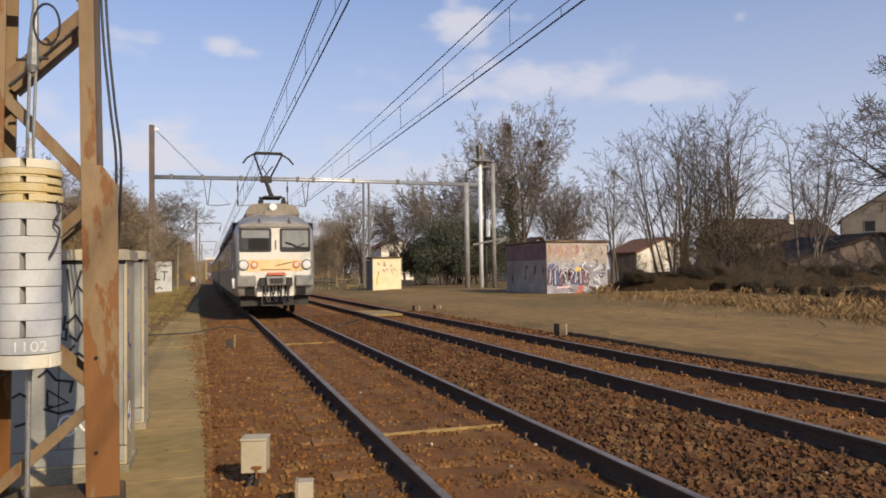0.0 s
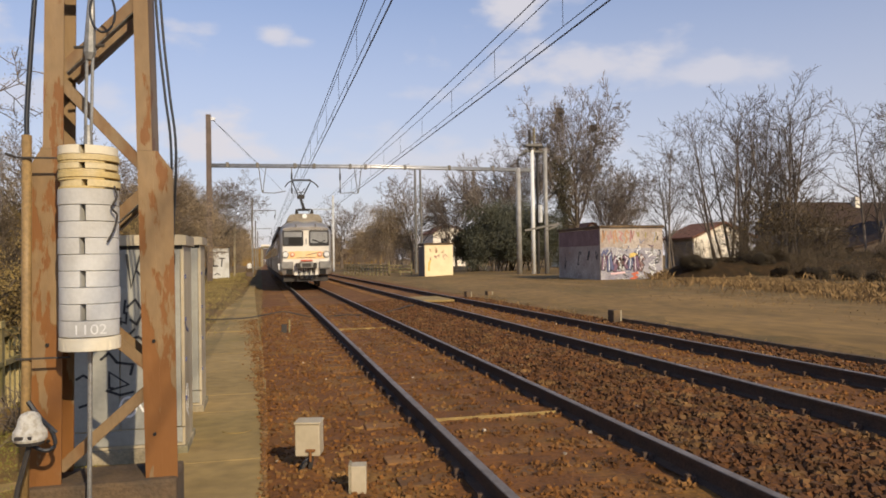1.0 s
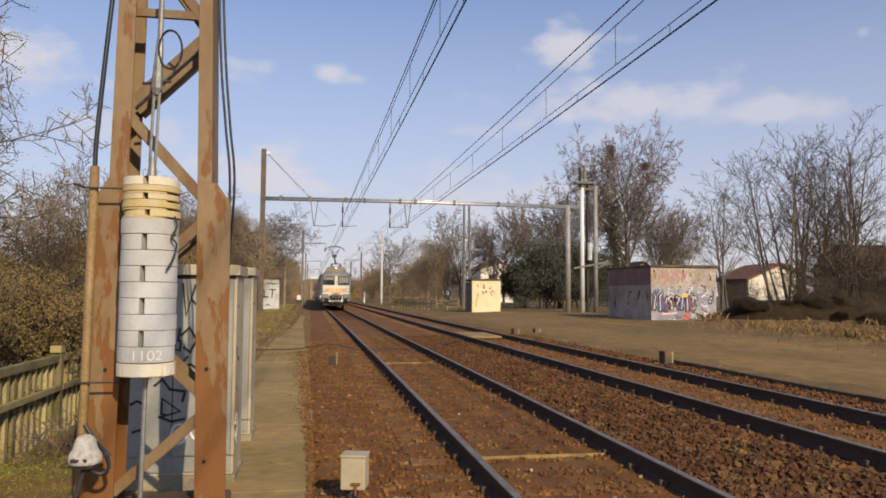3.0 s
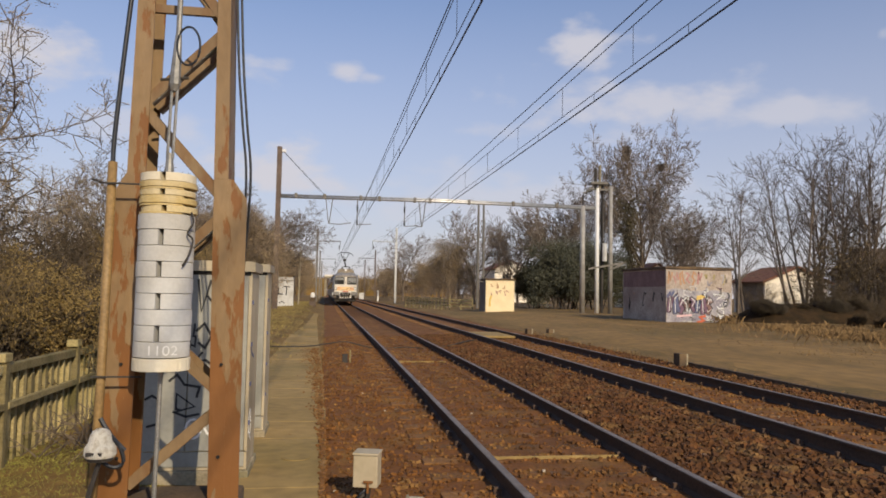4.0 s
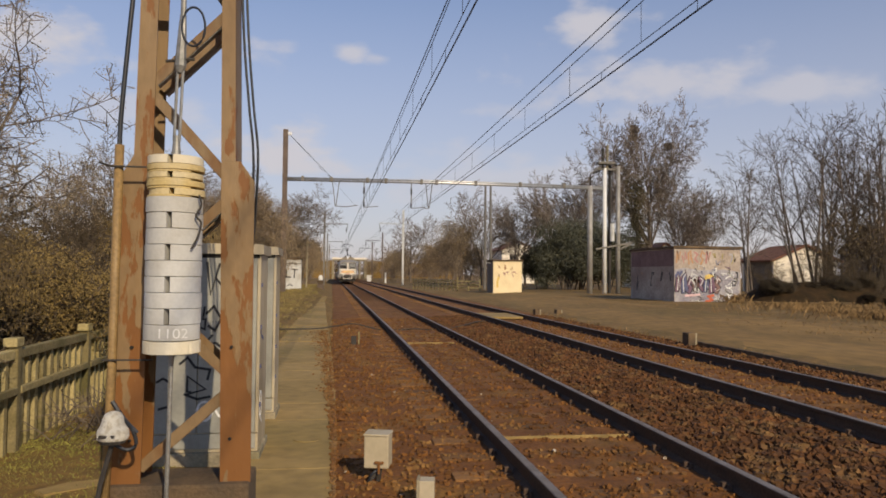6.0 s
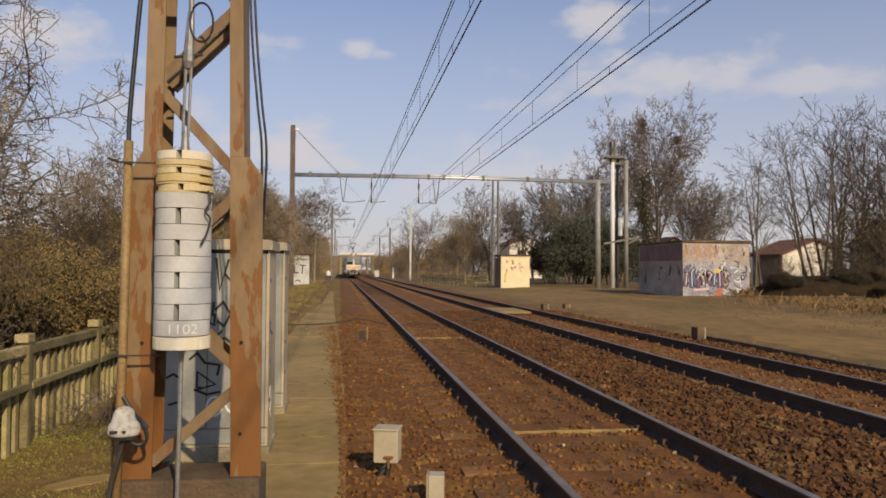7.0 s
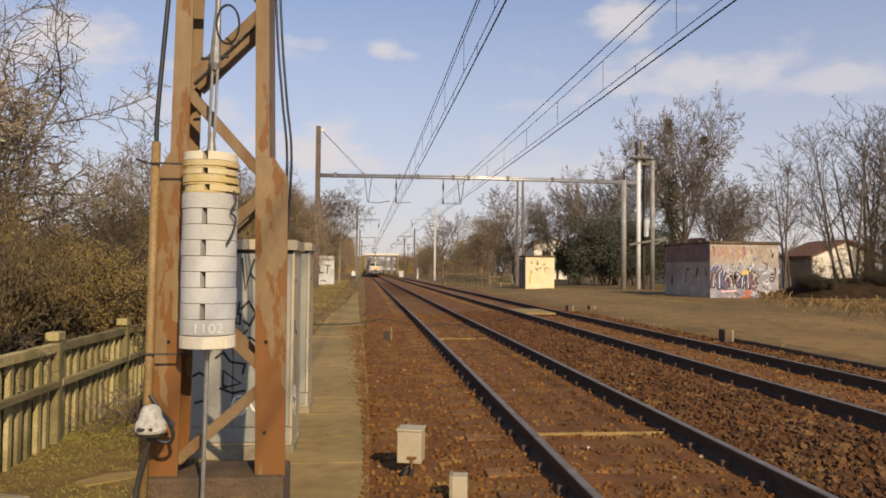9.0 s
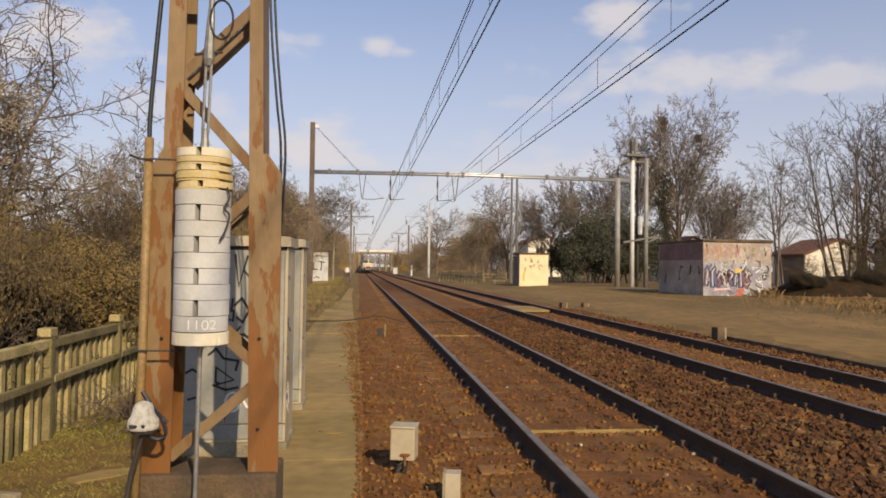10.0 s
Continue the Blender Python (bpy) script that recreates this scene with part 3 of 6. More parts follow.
def curve_tube(pts, r, n=6, steps=6):
    """Round bar through points on a smooth line."""
    p = [Vector(q) for q in pts]
    p = [p[0] * 2 - p[1]] + p + [p[-1] * 2 - p[-2]]
    out = []
    for a, b, c, d in zip(p, p[1:], p[2:], p[3:]):
        for i in range(steps):
            t = i / steps
            out.append(0.5 * ((2 * b) + (c - a) * t + (2 * a - 5 * b + 4 * c - d) * t * t + (3 * b - a - 3 * c + d) * t ** 3))
    out.append(p[-2])
    return tube(out, r, n)


tagged(link("ground_cable", curve_tube([(-1.5, 20, -0.06), (-0.5, 20.2, -0.06), (0.0, 20.6, -0.02), (0.5, 20.8, 0.03), (1.0, 20.8, -0.08), (1.46, 20.8, -0.15), (2.2, 20.9, -0.12), (2.96, 21, -0.15), (3.6, 21.2, -0.06), (4.3, 22.2, 0.0), (4.85, 23.5, -0.06)], 0.018), M_under, smooth=True),
       "dark cable lying across path and ballast", "cable")
for y, x0, x1 in ((6.93, 1.56, 2.86), (16.7, 1.56, 2.7)):
    tagged(link("bond_strip", box(x0, x1, y - 0.009, y + 0.009, -0.16, -0.118, 0.004), M_slab), "pale yellowish bonding strip laid between the rails", "bonding strip", group="bonding strips")
tagged(link("crossing_board", box(5.1, 6.2, 24, 26.6, -0.02, 0.05, 0.01), M_slab), "pale board lying between the second track's rails", "board")


def trackside_box():
    t = thing("trackside_box", "small cream trackside connection box on an angled iron stand", "trackside box", (0.345, 5.72, -0.17), turn=-14)
    body = part("housing", box(-0.095, 0.095, -0.08, 0.09, 0.115, 0.36, 0.012), M_cab, t)
    part("lid", box(-0.1, 0.1, -0.09, 0.1, 0.358, 0.375, 0.006), M_cab, body)
    part("bracket", box(-0.01, 0.06, -0.1, -0.082, 0.155, 0.172, 0.003, box(0.015, 0.033, -0.098, -0.082, 0.08, 0.165, 0.003)), M_rust, t, "rusty bracket")
    part("leg", bar((0.0, 0.0, -0.05), (0.025, -0.04, 0.12), 0.03, 0.03, bar((-0.09, -0.08, -0.03), (0.02, -0.04, 0.1), 0.022, 0.022)), M_under, t, "dark angled stand")
    part("cable_tail", curve_tube([(0.03, -0.05, 0.12), (-0.04, -0.08, 0.06), (-0.07, -0.06, -0.03)], 0.01), M_cable, t)


trackside_box()
post = thing("marker_post", "short cream concrete marker post in the ballast", "marker post", (0.64, 5.05, -0.2), turn=-10)
part("post", box(-0.048, 0.055, -0.06, 0.06, 0, 0.222, 0.005), M_cab, post)
part("face", box(-0.066, -0.0485, -0.066, 0.066, 0, 0.232, 0.004), M_concrete, post, "pale side board")
for x, y, z in ((7.56, 15.0, -0.05), (8.33, 27.0, -0.12), (7.55, 27.2, -0.12)):
    p = thing("stone_marker", "squat dark weathered marker block beside the sandy track", "marker block", (x, y, z), group="marker blocks", turn=14)
    part("block", box(-0.11, 0.08, -0.1, 0.1, 0, 0.285, 0.012), M_footing, p)
    part("pale_side", box(0.082, 0.13, -0.09, 0.09, 0.02, 0.275, 0.006), M_concrete, p)
p = thing("stub_post", "dark stub post beside the track", "stub post", (0.42, 16.8, -0.18))
part("stub", box(-0.06, 0.06, -0.05, 0.05, 0, 0.2, 0.01), M_under, p)
part("stake", box(0.1, 0.13, -0.01, 0.02, 0, 0.3, 0.004), M_fence, p)


# ---------------------------------------------------------------- lattice mast with its tension weights
def lattice_mast():
    t = thing("lattice_mast", "tan-painted rusting steel lattice mast on a stained concrete footing", "mast", (0, 4.6, 0))
    part("footing", box(-1.3, -0.49, -0.05, 0.36, -0.35, 0.165, 0.02), M_footing, t, "brown-stained concrete footing")

    def leg_bm(x0a, x0b, x1a, x1b, z0, z1, sgn):
        """A tapering channel: front plate, outer web, rear plate."""
        bm = bmesh.new()
        rings = []
        for a, b, z in ((x0a, x0b, z0), (x1a, x1b, z1)):
            o, i = (a, b) if sgn < 0 else (b, a)
            w = o - sgn * 0.012
            rings.append([bm.verts.new((x, y, z)) for x, y in ((o, 0), (i, 0), (i, 0.012), (w, 0.012), (w, 0.28), (i, 0.28), (i, 0.292), (o, 0.292))])
        for k in range(8):
            bm.faces.new((rings[0][k], rings[0][(k + 1) % 8], rings[1][(k + 1) % 8], rings[1][k]))
        bm.faces.new(rings[0])
        bm.faces.new(rings[1][::-1])
        bmesh.ops.recalc_face_normals(bm, faces=bm.faces[:])
        return bm

    for foot, knee, head, sgn in (((-1.245, -1.125), (-1.2057, -1.0977), (-1.13, -1.045), -1), ((-0.668, -0.572), (-0.699, -0.613), (-0.762, -0.7), 1)):
        part("lower_leg", leg_bm(*foot, *knee, 0.155, 2.1, sgn), M_rust, t, "rusted lower leg with peeling paint")
        part("upper_leg", leg_bm(*knee, *head, 2.101, 6.4, sgn), M_rust, t)
    # lower stiffening plates, their upper end cut on the slant
    part("stiffening_plate", prism([(-0.62, 0.155), (-0.49, 0.155), (-0.499, 1.98), (-0.585, 2.1), (-0.62, 2.1)], "y", 0.002, 0.0135), M_rust, t, "rusted stiffening plate with peeling paint")
    part("stiffening_plate", prism([(-1.3, 0.155), (-1.2, 0.155), (-1.19, 2.1), (-1.2, 2.13), (-1.285, 1.98)], "y", 0.002, 0.0135), M_rust, t)
    levels = [(0.25, 0.68), (0.82, 1.26), (1.42, 1.86), (2.0, 2.49), (2.57, 3.02), (3.1, 3.66), (3.74, 4.3), (4.38, 4.94), (5.02, 5.58)]
    for k, (za, zb) in enumerate(levels):
        def edge_x(z, left):
            f = z / 6.4
            return -1.14 + 0.085 * f if left else -0.645 - 0.06 * f
        left = k % 2 == 0
        a, b = (edge_x(za, left), za), (edge_x(zb, not left), zb)
        for y in (0.02, 0.25):
            bm = bar((a[0], y, a[1]), (b[0], y, b[1]), 0.06, 0.007)
            part("lattice_bar", bm, M_tan, t)
            d = Vector((b[0] - a[0], 0, b[1] - a[1])).normalized().cross(Vector((0, 1, 0)))
            d = d * (-0.03 if d.z > 0 else 0.03)
            part("lattice_flange", bar((a[0] + d.x, y + 0.033, a[1] + d.z), (b[0] + d.x, y + 0.033, b[1] + d.z), 0.007, 0.058), M_galv if k in (1, 2, 4) else M_tan, t)
    for z in (0.42, 0.97):
        for x in (-1.19, -0.615):
            part("bolt", tube([(x, 0.0, z), (x, -0.012, z)], 0.011, 6), M_slot, t)
    part("cross_tie", box(-1.13, -0.66, 0.02, 0.05, 3.12, 3.17), M_tan, t)
    return t


lattice_mast()


def disc_bm(r, z0, z1, slot, cx, cy):
    """A weight disc with a radial slot facing the front, edges softened."""
    n = 72
    half = 0.015 / r
    angs = [half + (2 * math.pi - 2 * half) * i / n for i in range(n + 1)] if slot else [2 * math.pi * i / n for i in range(n)]
    prof = [(r - 0.004, z0 + 0.0005), (r, z0 + 0.003), (r, z1 - 0.003), (r - 0.004, z1 - 0.0005)]
    bm = bmesh.new()
    rings = []
    for pr, pz in prof:
        ring = [bm.verts.new((cx + pr * math.sin(a + math.pi), cy + pr * math.cos(a + math.pi), pz)) for a in angs]
        if slot:
            ring += [bm.verts.new((cx - 0.015, cy, pz)), bm.verts.new((cx + 0.015, cy, pz))]
        rings.append(ring)
    k = len(rings[0])
    for q, s in zip(rings, rings[1:]):
        for i in range(k):
            bm.faces.new((q[i], q[(i + 1) % k], s[(i + 1) % k], s[i]))
    bm.faces.new(rings[0][::-1])
    bm.faces.new(rings[-1])
    bmesh.ops.recalc_face_normals(bm, faces=bm.faces[:])
    return bm


def tension_weights():
    cx, cy = -0.925, 4.42
    t = thing("tension_weights", "stack of slotted white and yellowed concrete tensioning weights", "counterweight", (0, 0, 0))
    plate = disc_bm(0.158, 0.957, 1.03, False, cx, cy)
    chips = random.Random(14)
    for v in plate.verts:
        if v.co.z < 0.965 and chips.random() < 0.22:
            v.co.z += chips.uniform(0.0, 0.009)
            v.co.x += (cx - v.co.x) * chips.uniform(0.0, 0.05)
            v.co.y += (cy - v.co.y) * chips.uniform(0.0, 0.05)
    part("bottom_plate", plate, M_weight_w, t, "chipped cream bottom plate")
    z = 1.034
    for k in range(9):
        part("weight_disc", disc_bm(0.1545 + 0.001 * (k % 3), z, z + 0.0892, k % 2 == 1, cx + 0.001 * ((k * 7) % 5 - 2), cy), M_weight, t, "white painted concrete disc")
        z += 0.0902
    # thin discs, packed apart by narrower spacers that leave dark gaps on one side
    for k in range(4):
        part("spacer", prism([(cx + min(0.105, 0.153 * math.cos(a)), cy + 0.153 * math.sin(a)) for a in [2 * math.pi * i / 40 for i in range(40)]], "z", z, z + 0.0105), M_weight_y, t)
        part("weight_disc", disc_bm(0.154 + 0.005 * (k % 2), z + 0.0115 if k else z + 0.007, z + 0.046, k % 2 == 0, cx + 0.003 * (k % 2) + (0.012 if k == 0 else 0), cy), M_weight_y if k % 2 else M_weight_c, t, "thin yellowed concrete disc")
        z += 0.0465
    part("weight_disc", disc_bm(0.154, z, z + 0.05, True, cx, cy), M_weight_w, t, "cream top disc")
    z += 0.05
    part("hanger_rod", tube([(cx, cy, 0.9), (cx, cy, z + 0.12)], 0.014, 8), M_galv, t)
    part("turnbuckle", tube([(cx, cy, z), (cx, cy, z + 0.02), (cx, cy, z + 0.1), (cx, cy, z + 0.13)], [0.024, 0.026, 0.02, 0.014], 10), M_galv, t)
    for dx in (-0.014, 0.016):
        part("strap", tube([(cx + dx, cy, z + 0.1), (cx + dx + 0.012, cy, 2.62)], 0.009, 6), M_galv, t)
    part("clevis", tube([(cx + 0.01, cy, 2.58), (cx + 0.012, cy, 2.62), (cx + 0.014, cy, 2.7), (cx + 0.02, cy, 2.86), (cx + 0.022, cy, 2.92)], [0.02, 0.034, 0.03, 0.022, 0.018], 8), M_galv, t)
    part("pin", tube([(cx - 0.07, cy, 2.645), (cx + 0.09, cy, 2.665)], 0.009, 6), M_under, t)
    part("pull_rod", tube([(cx + 0.022, cy, 2.9), (cx + 0.05, cy, 6.0)], 0.016, 8), M_galv, t)
    ring = [(cx + 0.085 + 0.065 * math.cos(a), cy - 0.02, 2.85 + 0.115 * math.sin(a)) for a in [2 * math.pi * i / 24 for i in range(25)]]
    part("cable_loop", tube(ring, 0.007, 6), M_cable, t, "loop of dark steel cable")
    part("shackle_chain", curve_tube([(cx + 0.15, cy - 0.09, 1.86), (cx + 0.165, cy - 0.1, 1.8), (cx + 0.14, cy - 0.12, 1.74), (cx + 0.165, cy - 0.1, 1.7), (cx + 0.15, cy - 0.11, 1.62), (cx + 0.12, cy - 0.13, 1.55)], 0.006), M_under, t)
    part("guide_rod", tube([(cx - 0.015, cy, -0.15), (cx, cy, 0.96)], 0.013, 8), M_galv, t, "thin pale guide rod")
    # painted number, wrapped round the lowest disc
    for k, digit in enumerate("1102"):
        font = bpy.data.curves.new("digit", "FONT")
        font.body, font.size, font.align_x = digit, 0.082, "CENTER"
        holder = bpy.data.objects.new("digit", font)
        scene.collection.objects.link(holder)
        me = bpy.data.meshes.new_from_object(holder.evaluated_get(bpy.context.evaluated_depsgraph_get()))
        bpy.data.objects.remove(holder)
        bm = bmesh.new()
        bm.from_mesh(me)
        bmesh.ops.triangulate(bm, faces=bm.faces[:])
        for v in bm.verts:
            a = (v.co.x * 1.1 + 0.032 + (k - 1.5) * 0.045) / 0.1565
            v.co = Vector((cx + 0.1578 * math.sin(a), cy - 0.1578 * math.cos(a), 1.05 + v.co.y * 0.95))
        part("painted_digit", bm, M_white, t, "white stencilled digit " + digit)
    return t


tension_weights()

t = thing("cable_conduit", "yellowed conduit pipe with black cable up the mast", "conduit", (0, 0, 0))
part("pipe", tube([(-1.3, 4.5, -0.2), (-1.272, 4.5, 0.86), (-1.26, 4.5, 2.16)], 0.026, 10), M_conduit, t, smooth=True)
part("cable", curve_tube([(-1.26, 4.5, 2.12), (-1.258, 4.5, 2.3), (-1.235, 4.5, 2.65), (-1.205, 4.5, 3.05), (-1.16, 4.52, 3.7), (-1.12, 4.55, 4.6)], 0.014), M_cable, t, smooth=True)
for z in (2.03, 0.91):
    part("clamp", box(-1.32, -1.04, 4.462, 4.475, z - 0.005, z + 0.005, 0.002), M_under, t)
part("clamp_bolt", tube([(-1.36, 4.46, 2.05), (-1.3, 4.46, 2.03)], 0.008, 6), M_under, t)
for dx in (0, 0.028):
    w = link("feeder_cable", curve_tube([(-0.66 + dx * 0.6, 4.75, 4.4), (-0.605 + dx, 4.75, 3.05), (-0.56 + dx, 4.75, 2.5), (-0.525 + dx, 4.76, 2.12), (-0.545 + dx * 0.6, 4.8, 1.5), (-0.6 + dx * 0.4, 4.8, 0.15)], 0.0085), M_cable, smooth=True)
    tagged(w, "black cable running down beside the mast's leg", "cable", group="feeder cables")

t = thing("insulator_stand", "white cracked porcelain insulator on a rusty stake beside the mast", "insulator", (-1.2, 4.3, 0))
part("insulator", tube([(0, 0, 0.495), (0, 0, 0.51), (0, 0, 0.545), (0, 0, 0.57), (0, 0, 0.61), (0, 0, 0.635), (0, 0, 0.648)], [0.078, 0.085, 0.082, 0.066, 0.056, 0.044, 0.02], 18), M_porcelain, t)
part("slot", box(-0.055, 0.03, -0.082, -0.07, 0.512, 0.532, 0.004), M_under, t)
part("rim", tube([(0, 0, 0.475), (0, 0, 0.497)], [0.066, 0.072], 14), M_under, t)
part("stake", tube([(0.0, 0, 0.48), (-0.06, 0, 0.25), (-0.13, 0, -0.2)], 0.014, 6), M_under, t)
part("cable_loop", curve_tube([(-0.02, 0, 0.64), (0.03, 0.0, 0.62), (0.09, 0.02, 0.55), (0.115, 0.03, 0.46), (0.07, 0.02, 0.43), (0.0, 0, 0.47)], 0.011), M_cable, t)
part("cable_loop", curve_tube([(-0.015, 0.02, 0.7), (0.05, 0.02, 0.6), (0.12, 0.03, 0.52)], 0.013), M_cable, t)


# ---------------------------------------------------------------- relay cabinets
def scribble(rng, w, h, n):
    out = [(rng.uniform(0, w), rng.uniform(0, h))]
    for _ in range(n):
        out.append((min(w, max(0, out[-1][0] + rng.uniform(-w, w) * 0.5)), min(h, max(0, out[-1][1] + rng.uniform(-h, h) * 0.6))))
    return out


def relay_cabinet(x0, x1, y0, y1, top, label, tags):
    t = thing("relay_cabinet", label, "cabinet", (0, 0, 0), group="relay cabinets")
    part("plinth", box(x0 - 0.03, x1 + 0.02, y0 - 0.03, y1 + 0.03, -0.2, -0.06, 0.01), M_concrete, t)
    part("body", box(x0, x1, y0, y1, -0.06, top - 0.09, 0.008), M_cab, t)
    part("roof", prism([(x0 - 0.03, top - 0.085), (x1 + 0.025, top - 0.085), (x1 + 0.025, top - 0.005), (x1 - 0.02, top), (x0, top), (x0 - 0.03, top - 0.01)], "y", y0 - 0.04, y1 + 0.04), M_cab, t, "overhanging cream lid")
    # solid dark strip imitates the shaded gap beneath the overhanging lid
    part("lid_gap", box(x0 + 0.01, x1 - 0.01, y0 - 0.012, y0 - 0.001, top - 0.118, top - 0.086), M_slot, t, "dark strip standing for the shaded gap under the lid")
    part("corner_strip", box(x1 - 0.022, x1 + 0.004, y0 - 0.026, y0 - 0.003, 0.1, top - 0.12, 0.003), M_cab, t)
    half = (x0 + x1) / 2
    for a, b in ((x0 + 0.025, half - 0.004), (half + 0.004, x1 - 0.025)):
        door = part("door", box(a, b, y0 - 0.022, y0 - 0.002, 0.1, top - 0.12, 0.006), M_cab_front, t, "pale grey door")
        part("handle", box((a + b) / 2 + 0.1, (a + b) / 2 + 0.13, y0 - 0.05, y0 - 0.022, 0.75, 0.87, 0.006), M_greysteel, door)
    part("lower_panel", box(x0 + 0.02, x1 - 0.02, y0 - 0.018, y0 - 0.002, -0.03, 0.09, 0.005), M_cab_front, t)
    for z in (0.3, 0.62, 0.95, 1.3):
        if z < top - 0.2:
            part("hinge", box(x1 + 0.001, x1 + 0.014, y0 + 0.03, y0 + 0.06, z, z + 0.035, 0.003), M_blue, t)
    if tags:
        rng = random.Random(8)
        at = (x0 + 0.05, y0 - 0.0235, 0.12)
        for u, v, w, h, n in ((0.02, 0.95, 0.3, 0.42, 6), (0.32, 1.0, 0.3, 0.35, 6), (0.58, 1.0, 0.26, 0.4, 7), (0.08, 0.55, 0.28, 0.3, 7), (0.42, 0.6, 0.26, 0.26, 6), (0.62, 0.55, 0.22, 0.35, 7), (0.36, 0.3, 0.3, 0.2, 5), (0.5, 1.05, 0.2, 0.34, 6), (0.45, 0.82, 0.2, 0.2, 6), (0.64, 0.9, 0.2, 0.3, 6), (0.2, 0.7, 0.26, 0.2, 6), (0.52, 0.42, 0.26, 0.2, 5), (0.7, 1.1, 0.16, 0.3, 6)):
            part("spray_tag", stroke([(u + a, v + b) for a, b in scribble(rng, w, h, n)], 0.017, 0.003, at, (1, 0, 0), (0, 0, 1)), M_black, t, "black sprayed scrawl")
        for u, v, pts in ((0.5, 1.12, [(0, 0.26), (0.03, 0), (0.1, 0.25)]), (0.63, 1.1, [(0, 0.2), (0.03, 0.28), (0.07, 0.05), (0.12, 0.16)]), (0.5, 0.8, [(0, 0.16), (0.06, 0.22), (0.12, 0.12), (0.07, 0.02), (0.02, 0.06)]),
                          (0.64, 0.8, [(0.1, 0.22), (0, 0.2), (0.02, 0.02), (0.1, 0.0)]), (0.5, 0.58, [(0, 0.12), (0.08, 0.14), (0.16, 0.08)]), (0.3, 0.5, [(0, 0.05), (0.06, 0.1), (0.12, 0.02)]), (0.42, 0.42, [(0, 0.1), (0.12, 0.08), (0.1, 0.0)]),
                          (0.12, 0.4, [(0, 0), (0.05, 0.03), (0.1, 0.0)]), (0.34, 0.2, [(0, 0.1), (0.1, 0.06), (0.2, 0.08)]), (0.46, 0.12, [(0, 0), (0.06, 0.04)]), (0.14, 0.16, [(0, 0.02), (0.07, 0.04)])):
            part("spray_tag", stroke([(u + a, v + b) for a, b in pts], 0.02, 0.003, (at[0], at[1] - 0.002, at[2]), (1, 0, 0), (0, 0, 1)), M_black, t, "black sprayed scrawl")
        for u, v, r in ((0.66, 0.2, 0.075), (0.5, 0.16, 0.06)):
            loop = [(u + r * math.cos(k * 0.5), v + 1.3 * r * math.sin(k * 0.5)) for k in range(15)]
            part("spray_tag", stroke(loop, 0.018, 0.003, at, (1, 0, 0), (0, 0, 1)), M_white, t, "white sprayed loop")
        part("spray_tag", stroke([(0.72 + 0.07 * math.cos(k * 0.5), 1.25 + 0.1 * math.sin(k * 0.5)) for k in range(11)], 0.02, 0.003, at, (1, 0, 0), (0, 0, 1)), M_blue, t, "blue sprayed arc")
        for pts in ([(0.0, 0.95), (0.1, 0.88), (0.25, 0.85)], ):
            part("spray_tag", stroke(pts, 0.03, 0.003, (x1 + 0.002, y0 + 0.05, 0.0), (0, 1, 0), (0, 0, 1)), M_blue, t, "blue sprayed line")
        part("spray_tag", stroke([(0.1 + 0.08 * math.cos(k * 0.55), 0.3 + 0.11 * math.sin(k * 0.55)) for k in range(12)] + [(0.12, 0.18), (0.2, 0.14)], 0.022, 0.003, (x1 + 0.002, y0 + 0.06, 0.0), (0, 1, 0), (0, 0, 1)), M_white, t, "white sprayed loop")
    return t


relay_cabinet(-1.6, -0.62, 6.32, 6.95, 1.66, "tall cream relay cabinet with pale doors and sprayed scrawls", True)
relay_cabinet(-1.5, -0.63, 8.05, 8.6, 1.7, "cream metal relay cabinet beside the path", False)


# ---------------------------------------------------------------- concrete fence
def fence():
    t = thing("concrete_fence", "weathered concrete picket fence with square posts", "fence", (-2.86, 0, 0))
    picket = prism([(-0.034, 0.0), (0.034, 0.0), (0.034, 0.78), (0.014, 0.86), (-0.014, 0.86), (-0.034, 0.78)], "x", -0.02, 0.02)
    me = bpy.data.meshes.new("picket")
    picket.to_mesh(me)
    picket.free()
    me.materials.append(M_fence)
    rng = random.Random(5)
    ys = [3.315 + 1.905 * k for k in range(8)]
    for y in ys:
        shaft = part("post", prism([(y - 0.045, -0.4), (y + 0.045, -0.4), (y + 0.045, 0.735), (y - 0.045, 0.735)], "x", -0.045, 0.06, None, 0.006), M_fence, t)
        part("cap", box(-0.055, 0.065, y - 0.08, y + 0.08, 0.736, 0.815, 0.008), M_fence, shaft)
    for a, b in zip(ys, ys[1:]):
        part("top_rail", box(-0.04, 0.045, a + 0.046, b - 0.046, 0.625, 0.71, 0.01), M_fence, t)
        part("middle_rail", box(0.024, 0.07, a + 0.046, b - 0.046, 0.31, 0.375, 0.008), M_fence, t)
        for k in range(10):
            y = a + 0.163 + k * (b - a - 0.326) / 9
            share("picket", me, t, pose(-0.002 + rng.uniform(-0.005, 0.005), y, -0.235 + rng.uniform(-0.015, 0.015), rng.uniform(-1, 1), 0, rng.uniform(-3, 3)))


fence()
t = thing("fallen_slab", "broken concrete slab lying in the moss", "slab", (-1.9, 5.75, -0.2), turn=35)
part("slab", prism([(-0.2, -0.1), (0.17, -0.13), (0.24, 0.06), (0.03, 0.13), (-0.22, 0.07)], "z", 0, 0.05, None, 0.01), M_slab, t)
t = thing("broken_picket", "broken concrete picket lying in the grass", "picket", (-2.35, 5.2, -0.14), turn=70)
part("picket", box(-0.03, 0.03, -0.14, 0.14, 0, 0.035, 0.008), M_concrete, t)


